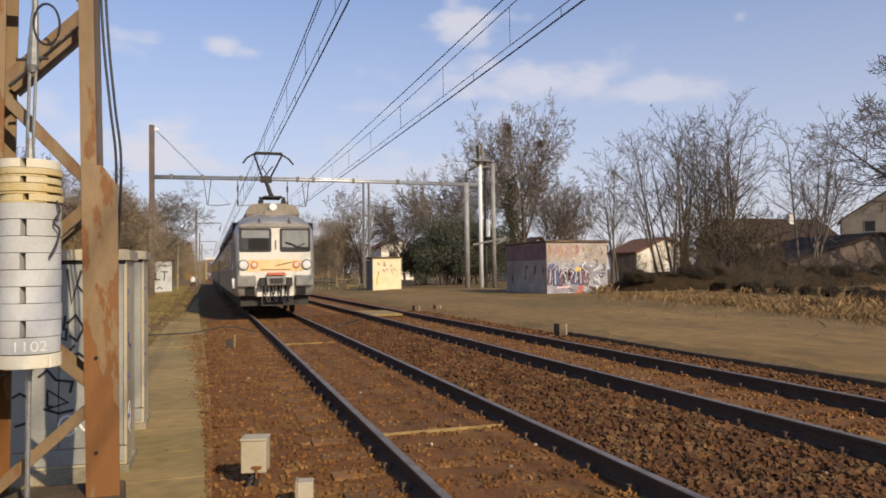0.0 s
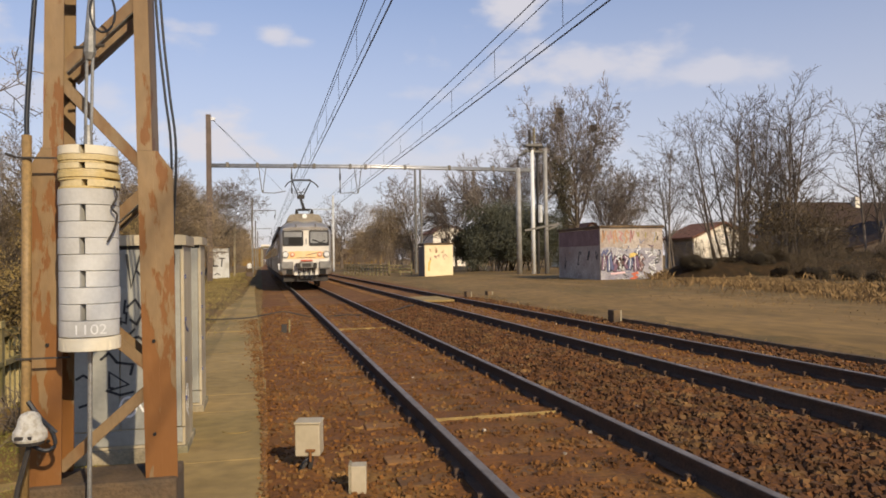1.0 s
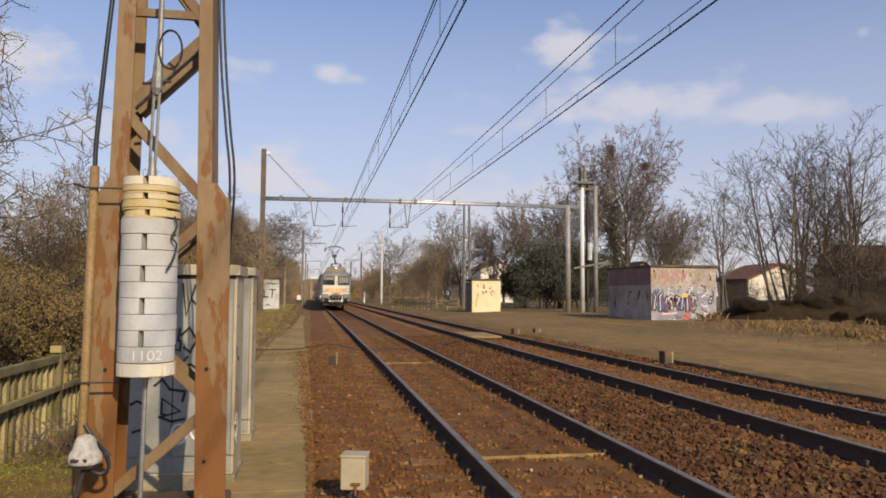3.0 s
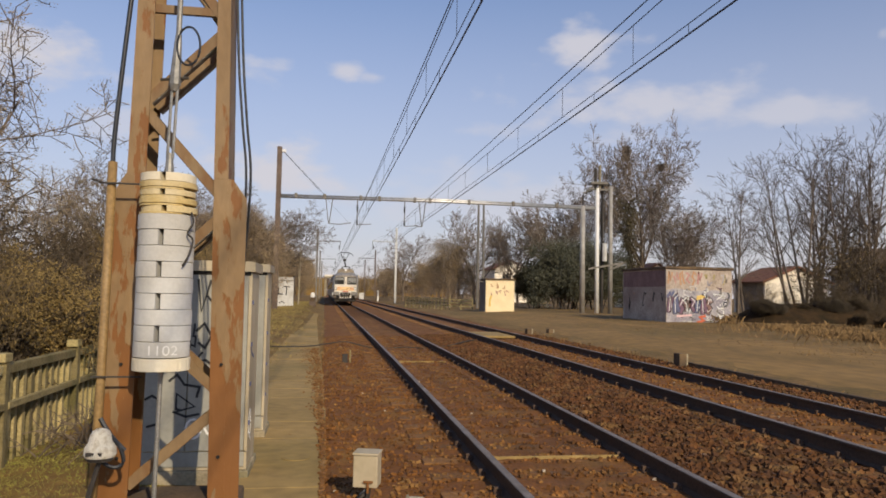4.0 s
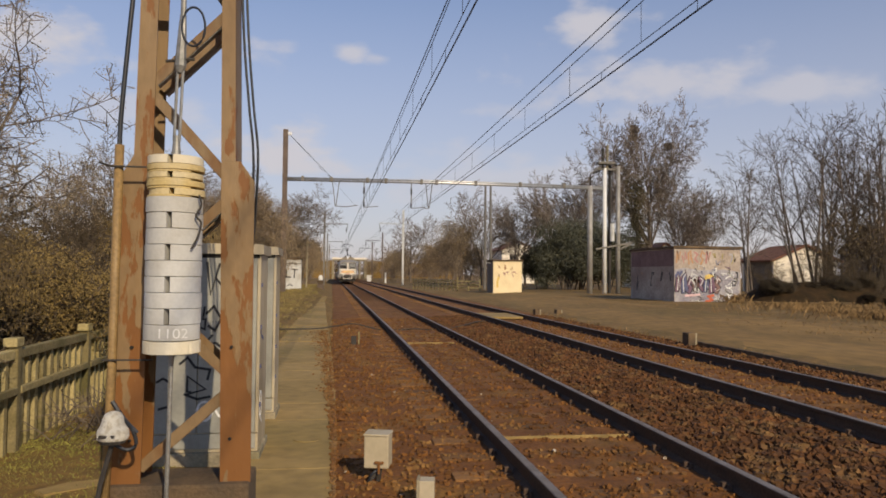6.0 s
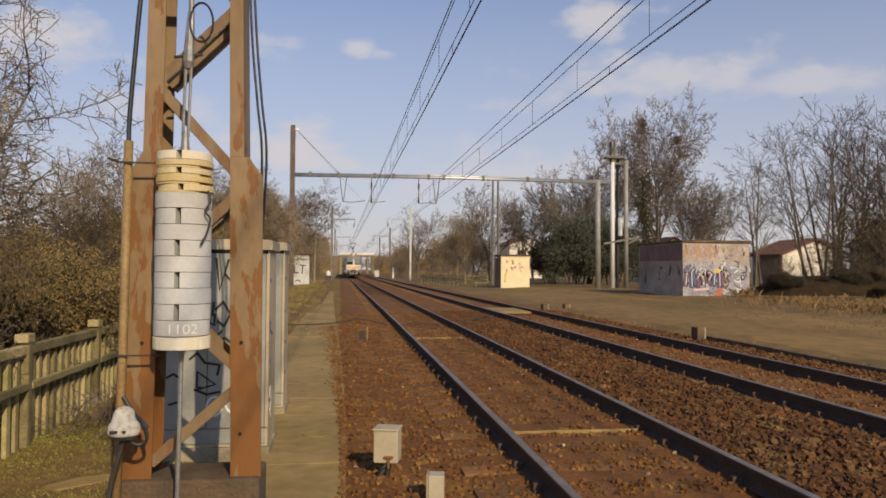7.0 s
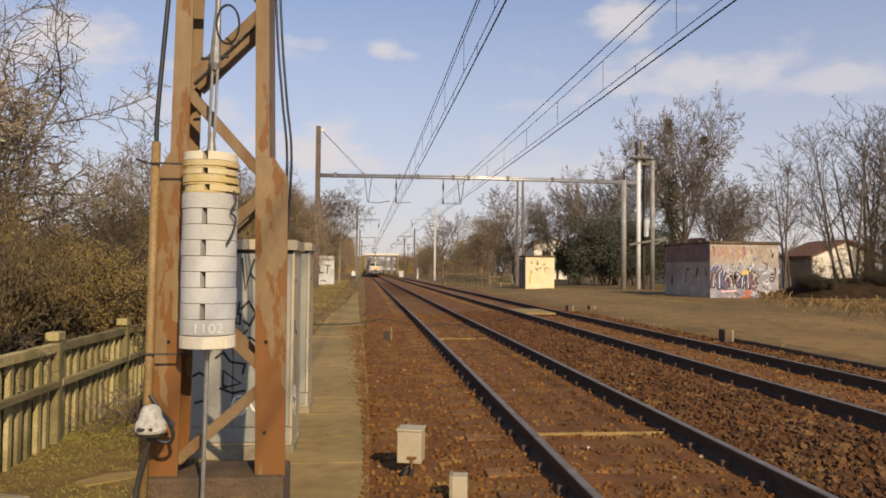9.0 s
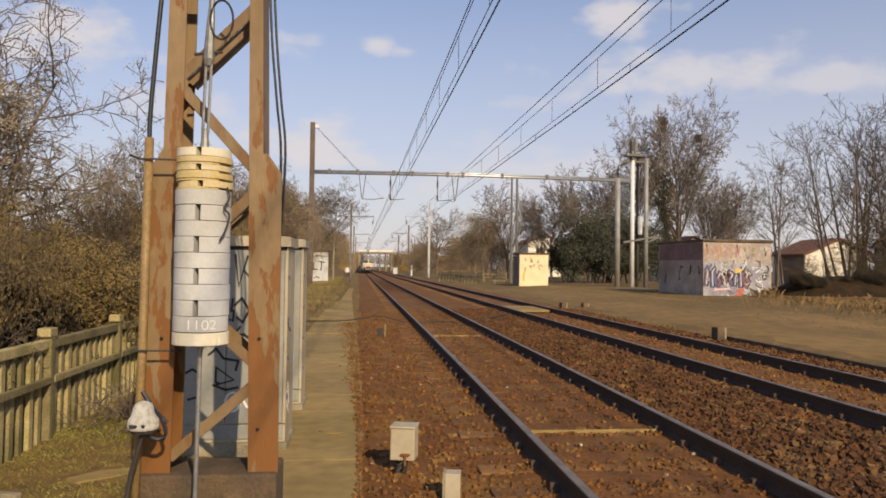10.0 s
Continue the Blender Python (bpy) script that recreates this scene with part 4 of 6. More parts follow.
# ---------------------------------------------------------------- overhead line
def i_beam(w, d, t):
    return [(-w / 2, -d / 2), (w / 2, -d / 2), (w / 2, -d / 2 + t), (t / 2, -d / 2 + t), (t / 2, d / 2 - t), (w / 2, d / 2 - t), (w / 2, d / 2), (-w / 2, d / 2), (-w / 2, d / 2 - t), (-t / 2, d / 2 - t), (-t / 2, -d / 2 + t), (-w / 2, -d / 2 + t)]


PY = 47.5


def insulator(p0, p1, parent):
    p0, p1 = Vector(p0), Vector(p1)
    pts, rad = [], []
    for k in range(9):
        pts.append(p0.lerp(p1, k / 8))
        rad.append(0.075 if k % 2 else 0.035)
    return part("insulator", tube(pts, rad, 8), M_under, parent, "dark ribbed insulator")


def portal():
    t = thing("catenary_portal", "wide steel catenary portal spanning both tracks and the old platform", "catenary portal", (0, PY, 0))
    part("mast", prism([(x - 3.3, y) for x, y in i_beam(0.3, 0.3, 0.03)], "z", 0.1, 10.55), M_mastbrown, t, "rust-brown rolled steel mast")
    part("mast_cap", box(-3.2, -2.9, -0.05, 0.05, 10.2, 10.4, 0.02), M_alu, t)
    for x, z0, z1, r, m in ((16.83, 0.1, 7.5, 0.19, M_postgrey), (17.85, 0.1, 8.75, 0.15, M_white), (18.8, 0.1, 8.9, 0.16, M_postgrey)):
        part("post", tube([(x, 0, z0), (x, 0, z1)], [r, r * 0.85], 12), m, t, smooth=True)
    part("lattice_column", prism([(x + 18.32, y + 0.3) for x, y in i_beam(0.14, 0.2, 0.03)], "z", 0.1, 9.2), M_under, t, "dark lattice column")
    for dz, r in ((0.0, 0.085), (0.13, 0.05)):
        part("beam", tube([(-3.2, 0, 7.36 + dz), (7, 0, 7.43 + dz), (17.9, 0, 7.34 + dz)], r, 10), M_alu, t, "bright aluminium beam", smooth=True)
    for x in (-2.2, -0.4, 1.9, 3.1, 5.4, 6.4, 9.0, 12.0, 15.0):
        part("clamp", box(x - 0.09, x + 0.09, -0.12, 0.12, 7.3, 7.62, 0.02), M_greysteel, t)
    # hangers and steady arms
    for x, xe in ((-0.1, 1.3), (5.9, 5.45)):
        for dx in (-0.22, 0.22):
            part("hanger", tube([(x + dx, 0, 7.35), (x + dx * 0.1, 0, 5.75)], 0.03, 6), M_greysteel, t)
        part("steady_arm", tube([(x, 0, 5.75), ((x + xe) / 2, 0, 5.72), (xe, 0, 5.84)], 0.028, 6), M_greysteel, t)
    for x in (1.7, 4.75):
        part("hanger", tube([(x, 0, 7.35), (x, 0, 5.7)], 0.035, 6), M_greysteel, t)
        insulator((x, 0, 7.0), (x, 0, 6.6), t)
        insulator((x, 0, 6.05), (x, 0, 5.75), t)
        part("steady_arm", tube([(x, 0, 5.72), (x + 0.9, 0, 5.8)], 0.025, 6), M_greysteel, t)
    # fittings on the far posts
    part("cross_arm", box(17.2, 19.1, -0.08, 0.08, 8.6, 8.72, 0.02), M_greysteel, t)
    part("cross_arm", box(17.3, 18.5, -0.3, 0.3, 8.98, 9.16, 0.05), M_greysteel, t)
    part("upright", tube([(18.02, 0, 8.6), (18.04, 0, 10.35)], 0.08, 8), M_concrete, t)
    part("upright", tube([(17.72, 0, 8.6), (17.72, 0, 10.1)], 0.1, 8), M_under, t)
    insulator((17.0, 0, 8.35), (17.75, 0, 8.75), t)
    insulator((16.85, 0, 7.55), (16.85, 0, 8.3), t)
    insulator((18.1, 0, 9.15), (18.75, 0, 8.95), t)
    part("strut", tube([(16.85, 0, 8.3), (17.75, 0, 9.0)], 0.05, 6), M_greysteel, t)
    part("bracket", bar((17.2, -0.1, 3.25), (19.9, -0.1, 3.75), 0.12, 0.1, bar((18.7, -0.1, 3.2), (19.9, -0.1, 3.75), 0.1, 0.1)), M_greysteel, t)
    part("weight_stack", tube([(18.35, -0.1, 3.8), (18.35, -0.1, 5.0)], 0.15, 10), M_weight, t, "pale weight stack")
    part("rod", tube([(18.35, -0.1, 5.0), (18.35, -0.1, 8.6)], 0.03, 6), M_under, t)
    part("stay_wire", tube([(-3.2, 0, 10.4), (-0.3, 0, 7.5)], 0.012, 4), M_wire, t)
    part("stay_wire", tube([(-3.2, 0, 10.4), (2.0, 30, 8.5)], 0.012, 4), M_wire, t)


portal()


def overhead_line(x, side, label):
    t = thing("overhead_line", label, "overhead wire", (0, 0, 0), group="overhead lines")

    zm, zn, za, zc = (7.14, 7.06, 6.16, 5.91) if side > 0 else (6.87, 6.66, 5.85, 5.68)

    def run(y, z, dx=0.0):
        sag = 0.12 * (math.cos(2 * math.pi * (y - 4.5) / 43) - 1) / 2 if z == zn else 0.0
        return (x + bend(y) + dx, y, z + sag)

    ys = [-38.5 + 4.3 * k for k in range(74)]
    part("messenger_wire", tube([run(y, zm) for y in ys], 0.013, 5), M_wire, t)
    part("second_messenger", tube([run(y, zn) for y in ys], 0.01, 5), M_wire, t)
    part("auxiliary_wire", tube([run(y, za) for y in ys], 0.009, 5), M_wire, t)
    part("contact_wire", tube([run(y, zc) for y in ys], 0.016, 5), M_wire, t)
    for y in ys[8:54]:
        part("dropper", tube([run(y, zn), run(y, za)], 0.006, 4), M_wire, t)
        part("short_dropper", tube([run(y + 2.1, za), run(y + 2.1, zc)], 0.006, 4), M_wire, t)


overhead_line(2.2125, 1, "overhead contact and messenger wires above the nearer track")
overhead_line(5.6425, -1, "overhead contact and messenger wires above the second track")


def cantilever_mast(x, y, h, way, arm_z, arm, mat, label):
    t = thing("catenary_mast", label, "mast", (x + bend(y), y, ground_z(x, y) - 0.1), group="catenary masts")
    part("pole", prism(i_beam(0.24, 0.24, 0.035), "z", 0, h), M_weight if mat is M_alu else mat, t)
    part("arm", tube([(0, 0, arm_z), (way * arm, 0, arm_z + 0.05)], 0.06, 6), M_weight if mat is M_alu else M_greysteel, t)
    part("stay", tube([(0, 0, h - 0.2), (way * arm, 0, arm_z + 0.05)], 0.007, 5), M_wire, t)
    part("drop_arm", tube([(way * arm, 0, arm_z), (way * arm * 0.95, 0, arm_z - 1.1)], 0.035, 6), M_greysteel, t)
    insulator((way * arm * 0.95, 0, arm_z - 0.5), (way * arm * 0.95, 0, arm_z - 0.9), t)
    return t


cantilever_mast(-1.1, 95, 9.5, 1, 7.9, 2.9, M_greysteel, "grey steel catenary mast with a cantilever arm")
cantilever_mast(8.95, 95, 9.8, -1, 8.0, 3.1, M_alu, "pale steel catenary mast with a cantilever arm")
cantilever_mast(-1.0, 138, 9.0, 1, 7.6, 2.9, M_greysteel, "grey steel catenary mast with a cantilever arm")
cantilever_mast(9.2, 138, 9.3, -1, 7.7, 3.2, M_mastbrown, "brown steel catenary mast with a cantilever arm")
cantilever_mast(-0.8, 181, 9.0, 1, 7.6, 2.9, M_greysteel, "grey steel catenary mast with a cantilever arm")
cantilever_mast(9.6, 181, 9.3, -1, 7.7, 3.2, M_mastbrown, "brown steel catenary mast with a cantilever arm")

t = thing("thin_pole", "slim pale pole beside the line", "pole", (-2.35, 60, 0.15))
part("pole", tube([(0, 0, 0), (0.06, 0, 4.85)], [0.075, 0.05], 8), M_concrete, t)
t = thing("telegraph_pole", "grey double pole behind the cream cabin", "pole", (12.6, 62, 0.1))
for dx in (0, 0.5):
    part("pole", tube([(dx, 0, 0), (dx * 0.9, 0, 9.2)], [0.12, 0.09], 8), M_greysteel, t)
t = thing("line_marker", "low marker block with a white cap beside the line", "marker", (-1.35, 66, ground_z(-1.35, 66) - 0.05))
part("base", box(-0.3, 0.3, -0.3, 0.3, 0, 0.45, 0.05), M_mastbrown, t)
part("stack", box(-0.26, 0.26, -0.26, 0.26, 0.5, 0.8, 0.04, box(-0.2, 0.2, -0.2, 0.2, 0.4, 0.55)), M_footing, t)
part("cap", tube([(0, 0, 0.8), (0, 0, 1.05), (0, 0, 1.2), (0, 0, 1.24)], [0.2, 0.2, 0.13, 0.03], 10), M_white, t, "white cap")


t = thing("trough_lid", "flat oval lid set in the concrete path", "lid", (-0.24, 6.99, -0.124))
part("lid", tube([(0, 0, 0), (0, 0, 0.014)], 0.13, 20), M_slab, t)

# ---------------------------------------------------------------- cabins, houses, bridge
def cabin(name, label, x0, x1, y0, y1, z0, z1, front, side, at=None):
    t = thing(name, label, "cabin")
    part("wall", box(x0, x1, y0, y0 + 0.18, z0, z1), front, t)
    part("wall", box(x0, x1, y1 - 0.18, y1, z0, z1), side, t)
    part("wall", box(x0 + 0.002, x0 + 0.18, y0 + 0.181, y1 - 0.181, z0, z1), side, t)
    part("wall", box(x1 - 0.18, x1 - 0.002, y0 + 0.181, y1 - 0.181, z0, z1), side, t)
    part("roof", box(x0 - 0.08, x1 + 0.08, y0 - 0.08, y1 + 0.08, z1 + 0.002, z1 + 0.12, 0.02), M_footing, t, "flat roof slab")
    return t


# graffiti cabin
gx, gy, gz = 15.86, 33.0, 0.2
hut = cabin("graffiti_cabin", "flat-roofed cabin with its walls covered in sprayed graffiti", gx, gx + 3.36, gy, gy + 5.2, gz - 0.1, gz + 2.6, M_plaster, M_plaster)
part("painted_panel", box(gx - 0.006, gx - 0.001, gy + 0.1, gy + 5.1, gz + 1.75, gz + 2.55), M_mauve, hut, "faded mauve upper band")
rg = random.Random(21)
part("graffiti_ground", prism([(0.02, 0.06), (3.3, 0.04), (3.32, 1.5), (2.5, 1.62), (1.4, 1.56), (0.5, 1.68), (0.02, 1.6)], "y", -0.0045, -0.0005), M_greyspray, hut, "patchy grey and mauve painted ground").location = (gx, gy, gz)
AX, UP = (1, 0, 0), (0, 0, 1)


def spray(pts, u, v, wide, layer, mat, label):
    part("graffiti", stroke([(u + a, v + b) for a, b in pts], wide, 0.003, (gx, gy - 0.006 - 0.0012 * layer, gz), AX, UP), mat, hut, label)


TAGS = [[(0, 0.1), (0.15, 1), (0.35, 0.3), (0.6, 0.9)], [(0.1, 0), (0, 0.8), (0.35, 1), (0.4, 0.5), (0.65, 0.1)], [(0.6, 0.8), (0.3, 1), (0.05, 0.6), (0.4, 0.35), (0.1, 0)], [(0, 0.6), (0.25, 0.05), (0.4, 0.95), (0.62, 0.4)], [(0.05, 0.9), (0.5, 0.75), (0.1, 0.4), (0.55, 0.15)]]
# faded red strokes along the top
for k in range(6):
    spray([(a * 0.34, b * 0.62) for a, b in TAGS[(k * 3) % 5]], 0.1 + k * 0.3, 1.86, 0.085, 0, M_pink if k % 2 else M_orange, "faded red sprayed stroke")
for k in range(7):
    spray(scribble(rg, 0.35, 0.5, 4), 1.95 + 0.16 * k, 1.85, 0.07, k % 3, (M_olivespray, M_greyspray, M_plaster)[k % 3], "faded sprayed patch")
# dense layer: purple strokes outlined in black and white
for k in range(8):
    u = 0.12 + 0.28 * k
    shape = [(a * 0.36, b * (0.72 + 0.12 * math.sin(k * 2.3))) for a, b in TAGS[k % 5]]
    spray(shape, u, 0.52, 0.24, 4, M_black, "black sprayed outline")
    spray(shape, u, 0.52, 0.16, 7, (M_purple, M_blue, M_purple, M_mauve)[k % 4], "purple sprayed stroke")
    spray([(a + 0.03, b + 0.02) for a, b in shape[:3]], u, 0.52, 0.03, 9, M_white, "white highlight")
for k in range(34):
    u, v = rg.uniform(0.02, 2.75), rg.choice([rg.uniform(0.05, 0.4), rg.uniform(1.2, 1.45), rg.uniform(0.1, 1.4)])
    spray(scribble(rg, 0.5, 0.35, 5), u, v, rg.uniform(0.02, 0.05), 10 + k % 9, (M_white, M_black, M_white, M_weight, M_blue, M_white, M_purple)[k % 7], "sprayed outline")
for k in range(9):
    spray(scribble(rg, 0.4, 0.3, 4), 2.4 + rg.uniform(0, 0.45), 0.15 + 0.15 * k, 0.05, 19, (M_white, M_black, M_greysteel)[k % 3], "grey and white scrawl")
spray([(0, 0), (0.2, 0.05), (0.35, 0.12), (0.18, 0.16), (0.02, 0.1)], 1.55, 1.18, 0.1, 20, M_yellow, "yellow sprayed mark")
spray([(0, 0), (0.3, 0.1), (0.1, 0.25), (0.35, 0.3)], 1.6, 0.08, 0.14, 20, M_red, "red sprayed mark")
spray([(0, 0), (0.3, 0.02), (0.7, 0.06)], 0.55, 0.36, 0.1, 20, M_pinkpale, "pale pink stripe")
spray([(0, 0), (0.12, 0.2), (0.2, 0.05), (0.3, 0.22)], 0.06, 1.28, 0.12, 20, M_blue, "dark blue sprayed mark")
for k in range(5):
    part("graffiti", stroke(scribble(rg, 0.6, 1.1, 4), 0.07, 0.003, (gx - 0.012, gy + 4.7 - k * 0.95, gz + 0.35), (0, -1, 0), (0, 0, 1)), M_black if k != 1 else M_orange, hut, "dark sprayed scrawl")

# the cabin's other walls are painted grey to imitate their shade
box_hut = cabin("cream_cabin", "small sunlit cream cabin with faint scrawls", 11.2, 13.3, 52, 54.2, 0.1, 2.45, M_cream, M_greywall)
rg = random.Random(9)
for k in range(9):
    u, v = (0.35 + 0.26 * k, 1.82) if k < 4 else (0.4 + 0.27 * (k - 4), 1.3)
    part("scrawl", stroke(scribble(rg, 0.3, 0.36, 5), 0.045, 0.003, (11.2 + u, 51.994, 0.05 + v), AX, UP), M_orange if k < 4 else M_pink, box_hut, "faded orange scrawl")
part("scrawl", stroke([(0, 0), (0.0, 0.4), (0.1, 0.7)], 0.14, 0.003, (11.5, 51.993, 0.6), (1, 0, 0), (0, 0, 1)), M_yellow, box_hut, "yellow smear")
part("lamp_bracket", tube([(11.1, 52.3, 2.3), (10.8, 52.3, 2.35), (10.7, 52.3, 2.5)], 0.04, 6), M_greysteel, box_hut)

sign = cabin("white_cabinet", "white trackside cabinet with a black sprayed mark", -3.84, -2.52, 55, 55.9, 0.1, 2.42, M_weight, M_greywall)
for mark, wide in (([(0.25, 1.5), (0.25, 0.95), (0.55, 0.95)], 0.09), ([(0.62, 1.52), (1.05, 1.48)], 0.08), ([(0.84, 1.5), (0.8, 0.9)], 0.08), ([(0.3, 0.3), (0.5, 0.42), (0.7, 0.3)], 0.06)):
    part("sprayed_mark", stroke(mark, wide, 0.003, (-3.84, 54.994, 0.2), (1, 0, 0), (0, 0, 1)), M_black, sign, "black sprayed mark")
part("top_strip", box(-3.8, -2.56, 54.985, 54.996, 2.1, 2.16), M_greysteel, sign)


def house(label, x, y, w, d, eave, ridge, wall, roof, turn=0, windows=(), chimney=None, side=None):
    """A gabled house; the gable end faces the front."""
    t = thing("house", label, "house", (x, y, ground_z(x, y) - 0.1), turn=turn)
    part("wall", prism([(0, 0), (w, 0), (w, eave), (w / 2, ridge), (0, eave)], "y", 0, 0.25), wall, t)
    part("wall", prism([(0, 0), (w, 0), (w, eave), (w / 2, ridge), (0, eave)], "y", d - 0.25, d), wall, t)
    part("wall", box(0.002, 0.25, 0.251, d - 0.251, 0, eave - 0.02), side or wall, t)
    part("wall", box(w - 0.25, w - 0.002, 0.251, d - 0.251, 0, eave - 0.02), side or wall, t)
    o, s = 0.35, (ridge - eave) / (w / 2)
    for sg in (-1, 1):
        ex = -o if sg < 0 else w + o
        rf = part("roof", prism([(ex, eave - s * o + 0.03), (w / 2, ridge + 0.03), (w / 2, ridge + 0.2), (ex, eave - s * o + 0.17)], "y", -0.3, d + 0.3), roof, t)
        if chimney and sg < 0:
            part("chimney", box(chimney - 0.35, chimney + 0.35, d * 0.3, d * 0.3 + 0.7, eave, ridge + 0.8), M_house, rf)
    for u, v, a, b in windows:
        wdw = part("window", box(u, u + a, -0.05, -0.005, v, v + b), M_greywall, t)
        part("pane", box(u + 0.08, u + a - 0.08, -0.06, -0.051, v + 0.08, v + b - 0.08), M_glass, wdw)
    return t


# grey side walls put the shade beside the sunlit gable into the colour
house("low white-rendered gabled house with a brown tiled roof", 34.9, 55, 5.6, 4.6, 2.65, 3.8, M_house, M_roof, 0, (), side=M_greywall)
house("cream gabled house seen beyond the trees", 25.0, 110, 5.2, 9, 5.2, 6.4, M_house, M_roof, 0, ((1.2, 3.4, 1.0, 1.0), (3.0, 3.4, 1.0, 1.0)))
house("house with a dark tiled roof and a white chimney", 79.0, 76, 9, 16, 4.6, 7.5, M_greywall, M_darkroof, 90, (), chimney=3.6)
house("tall pale gabled house with a dark roof", 68.5, 66, 10, 9, 6.4, 9.7, M_greywall, M_darkroof, -45, ((2.2, 5.0, 1.2, 1.3), (6.5, 5.0, 1.2, 1.3)))
house("long low shed with a dark sloping roof", 42.5, 46, 17, 9, 1.5, 3.7, M_mastbrown, M_darkroof, -4, ((2.5, 0.5, 2.0, 0.8), (8, 0.5, 2.0, 0.8)))
house("cream gabled house behind the graffiti cabin", 33.0, 75, 4.0, 7, 3.6, 4.8, M_house, M_roof, 0)

t = thing("road_bridge", "pale concrete road bridge over the line in the distance", "bridge", (0, 232, 0))
part("deck", box(-1.3, 9.4, 0, 9, 5.55, 6.0, 0.05), M_concrete, t)
part("parapet", box(-1.3, 9.4, -0.1, 0.2, 6.0, 6.55, 0.04), M_house, t)
for x, w in ((-1.0, 0.3), (5.4, 0.2), (7.3, 0.2), (9.1, 0.38)):
    part("pier", box(x - w, x + w, 0.5, 8.5, -0.3, 5.55, 0.05), M_concrete, t)
part("embankment", prism([(-30, -0.2), (-1.4, -0.2), (-1.4, 5.5), (-14, 5.2), (-30, 4.2)], "y", 0.5, 8.5), M_ground, t)
part("embankment", prism([(9.6, -0.2), (40, -0.2), (40, 4.2), (20, 5.2), (9.6, 5.5)], "y", 0.5, 8.5), M_ground, t)
t = thing("white_post", "short white-painted post beside the second track", "post", (7.95, 120, ground_z(7.95, 120) - 0.05))
part("post", box(-0.12, 0.12, -0.1, 0.1, 0, 1.7, 0.02), M_white, t)
part("cap", box(-0.14, 0.14, -0.12, 0.12, 1.7, 1.78, 0.02), M_white, t)
t = thing("signal_box", "pale low equipment box beside the second track", "cabinet", (6.6, 150, ground_z(6.6, 150) - 0.05))
part("body", box(-0.45, 0.45, -0.3, 0.3, 0, 1.5, 0.04), M_weight, t)
part("lid", box(-0.5, 0.5, -0.35, 0.35, 1.5, 1.6, 0.02), M_concrete, t)


def railing():
    t = thing("concrete_railing", "pale concrete post-and-rail fence beyond the second track", "fence")
    for a, b, n in ((Vector((7.7, 74, 0.15)), Vector((9.9, 60, 0.15)), 13), (Vector((9.9, 60, 0.15)), Vector((11.4, 58, 0.15)), 2)):
        for k in range(1 if n == 2 else 0, n + 1):
            p = a.lerp(b, k / n)
            z = ground_z(p.x, p.y) - 0.05
            part("post", box(p.x - 0.05, p.x + 0.05, p.y - 0.05, p.y + 0.05, z, 0.98 + 0.06 * math.sin(k * 4.1) + 0.3 * (k == n), 0.01), M_fence, t)
        for z in (0.35, 0.62, 0.88):
            part("rail", bar(a + Vector((0, 0, z - 0.1)), b + Vector((0, 0, z - 0.1)), 0.06, 0.09, None, (0, 0, 1)), M_fence, t)


railing()


# ---------------------------------------------------------------- trees and shrubs
class Wood:
    """Gathers tapered limbs and small leaves into plain lists."""

    def __init__(self, seed):
        self.r = random.Random(seed)
        self.limbs, self.twigs, self.tips = [], [], []

    def grow(self, p, d, length, radius, level, spec):
        r = self.r
        kids, spread, droop, segs, shrink, wob = spec[level]
        pts = [p]
        rad = [radius]
        for i in range(segs):
            d = (d + Vector((r.uniform(-1, 1), r.uniform(-1, 1), r.uniform(-1, 1))) * wob + Vector((0, 0, droop))).normalized()
            p = p + d * (length / segs)
            pts.append(p)
            rad.append(radius * (1 - 0.8 * (i + 1) / segs))
        (self.limbs if level < 2 else self.twigs).append((pts, rad))
        if level + 1 >= len(spec):
            self.tips.append(p)
            self.tips.append(pts[len(pts) // 2])
            return
        first = 0.3 if level == 0 else 0.2
        for k in range(kids):
            f = first + (1 - first) * (k + r.random()) / kids
            i = min(segs - 1, int(f * segs))
            q = pts[i].lerp(pts[i + 1], f * segs - i)
            az = k * 2.4 + r.uniform(-0.6, 0.6)
            side = d.orthogonal().normalized()
            side.rotate(Matrix.Rotation(az, 3, d).to_quaternion())
            nd = (d * (1 - spread * r.uniform(0.6, 1.2)) + side * spread * r.uniform(0.8, 1.4)).normalized()
            self.grow(q, nd, length * shrink * r.uniform(0.7, 1.15) * (1.15 - 0.45 * f), max(rad[i] * 0.55, 0.006), level + 1, spec)

    def mesh(self, which, sides, least):
        verts, faces = [], []
        for pts, rad in which:
            base = None
            d = (pts[-1] - pts[0]).normalized()
            a = d.orthogonal().normalized()
            b = d.cross(a)
            for p, q in zip(pts, rad):
                q = max(q, least)
                start = len(verts)
                verts += [p + (a * math.cos(2 * math.pi * k / sides) + b * math.sin(2 * math.pi * k / sides)) * q for k in range(sides)]
                if base is not None:
                    faces += [(base + k, base + (k + 1) % sides, start + (k + 1) % sides, start + k) for k in range(sides)]
                base = start
        return verts, faces


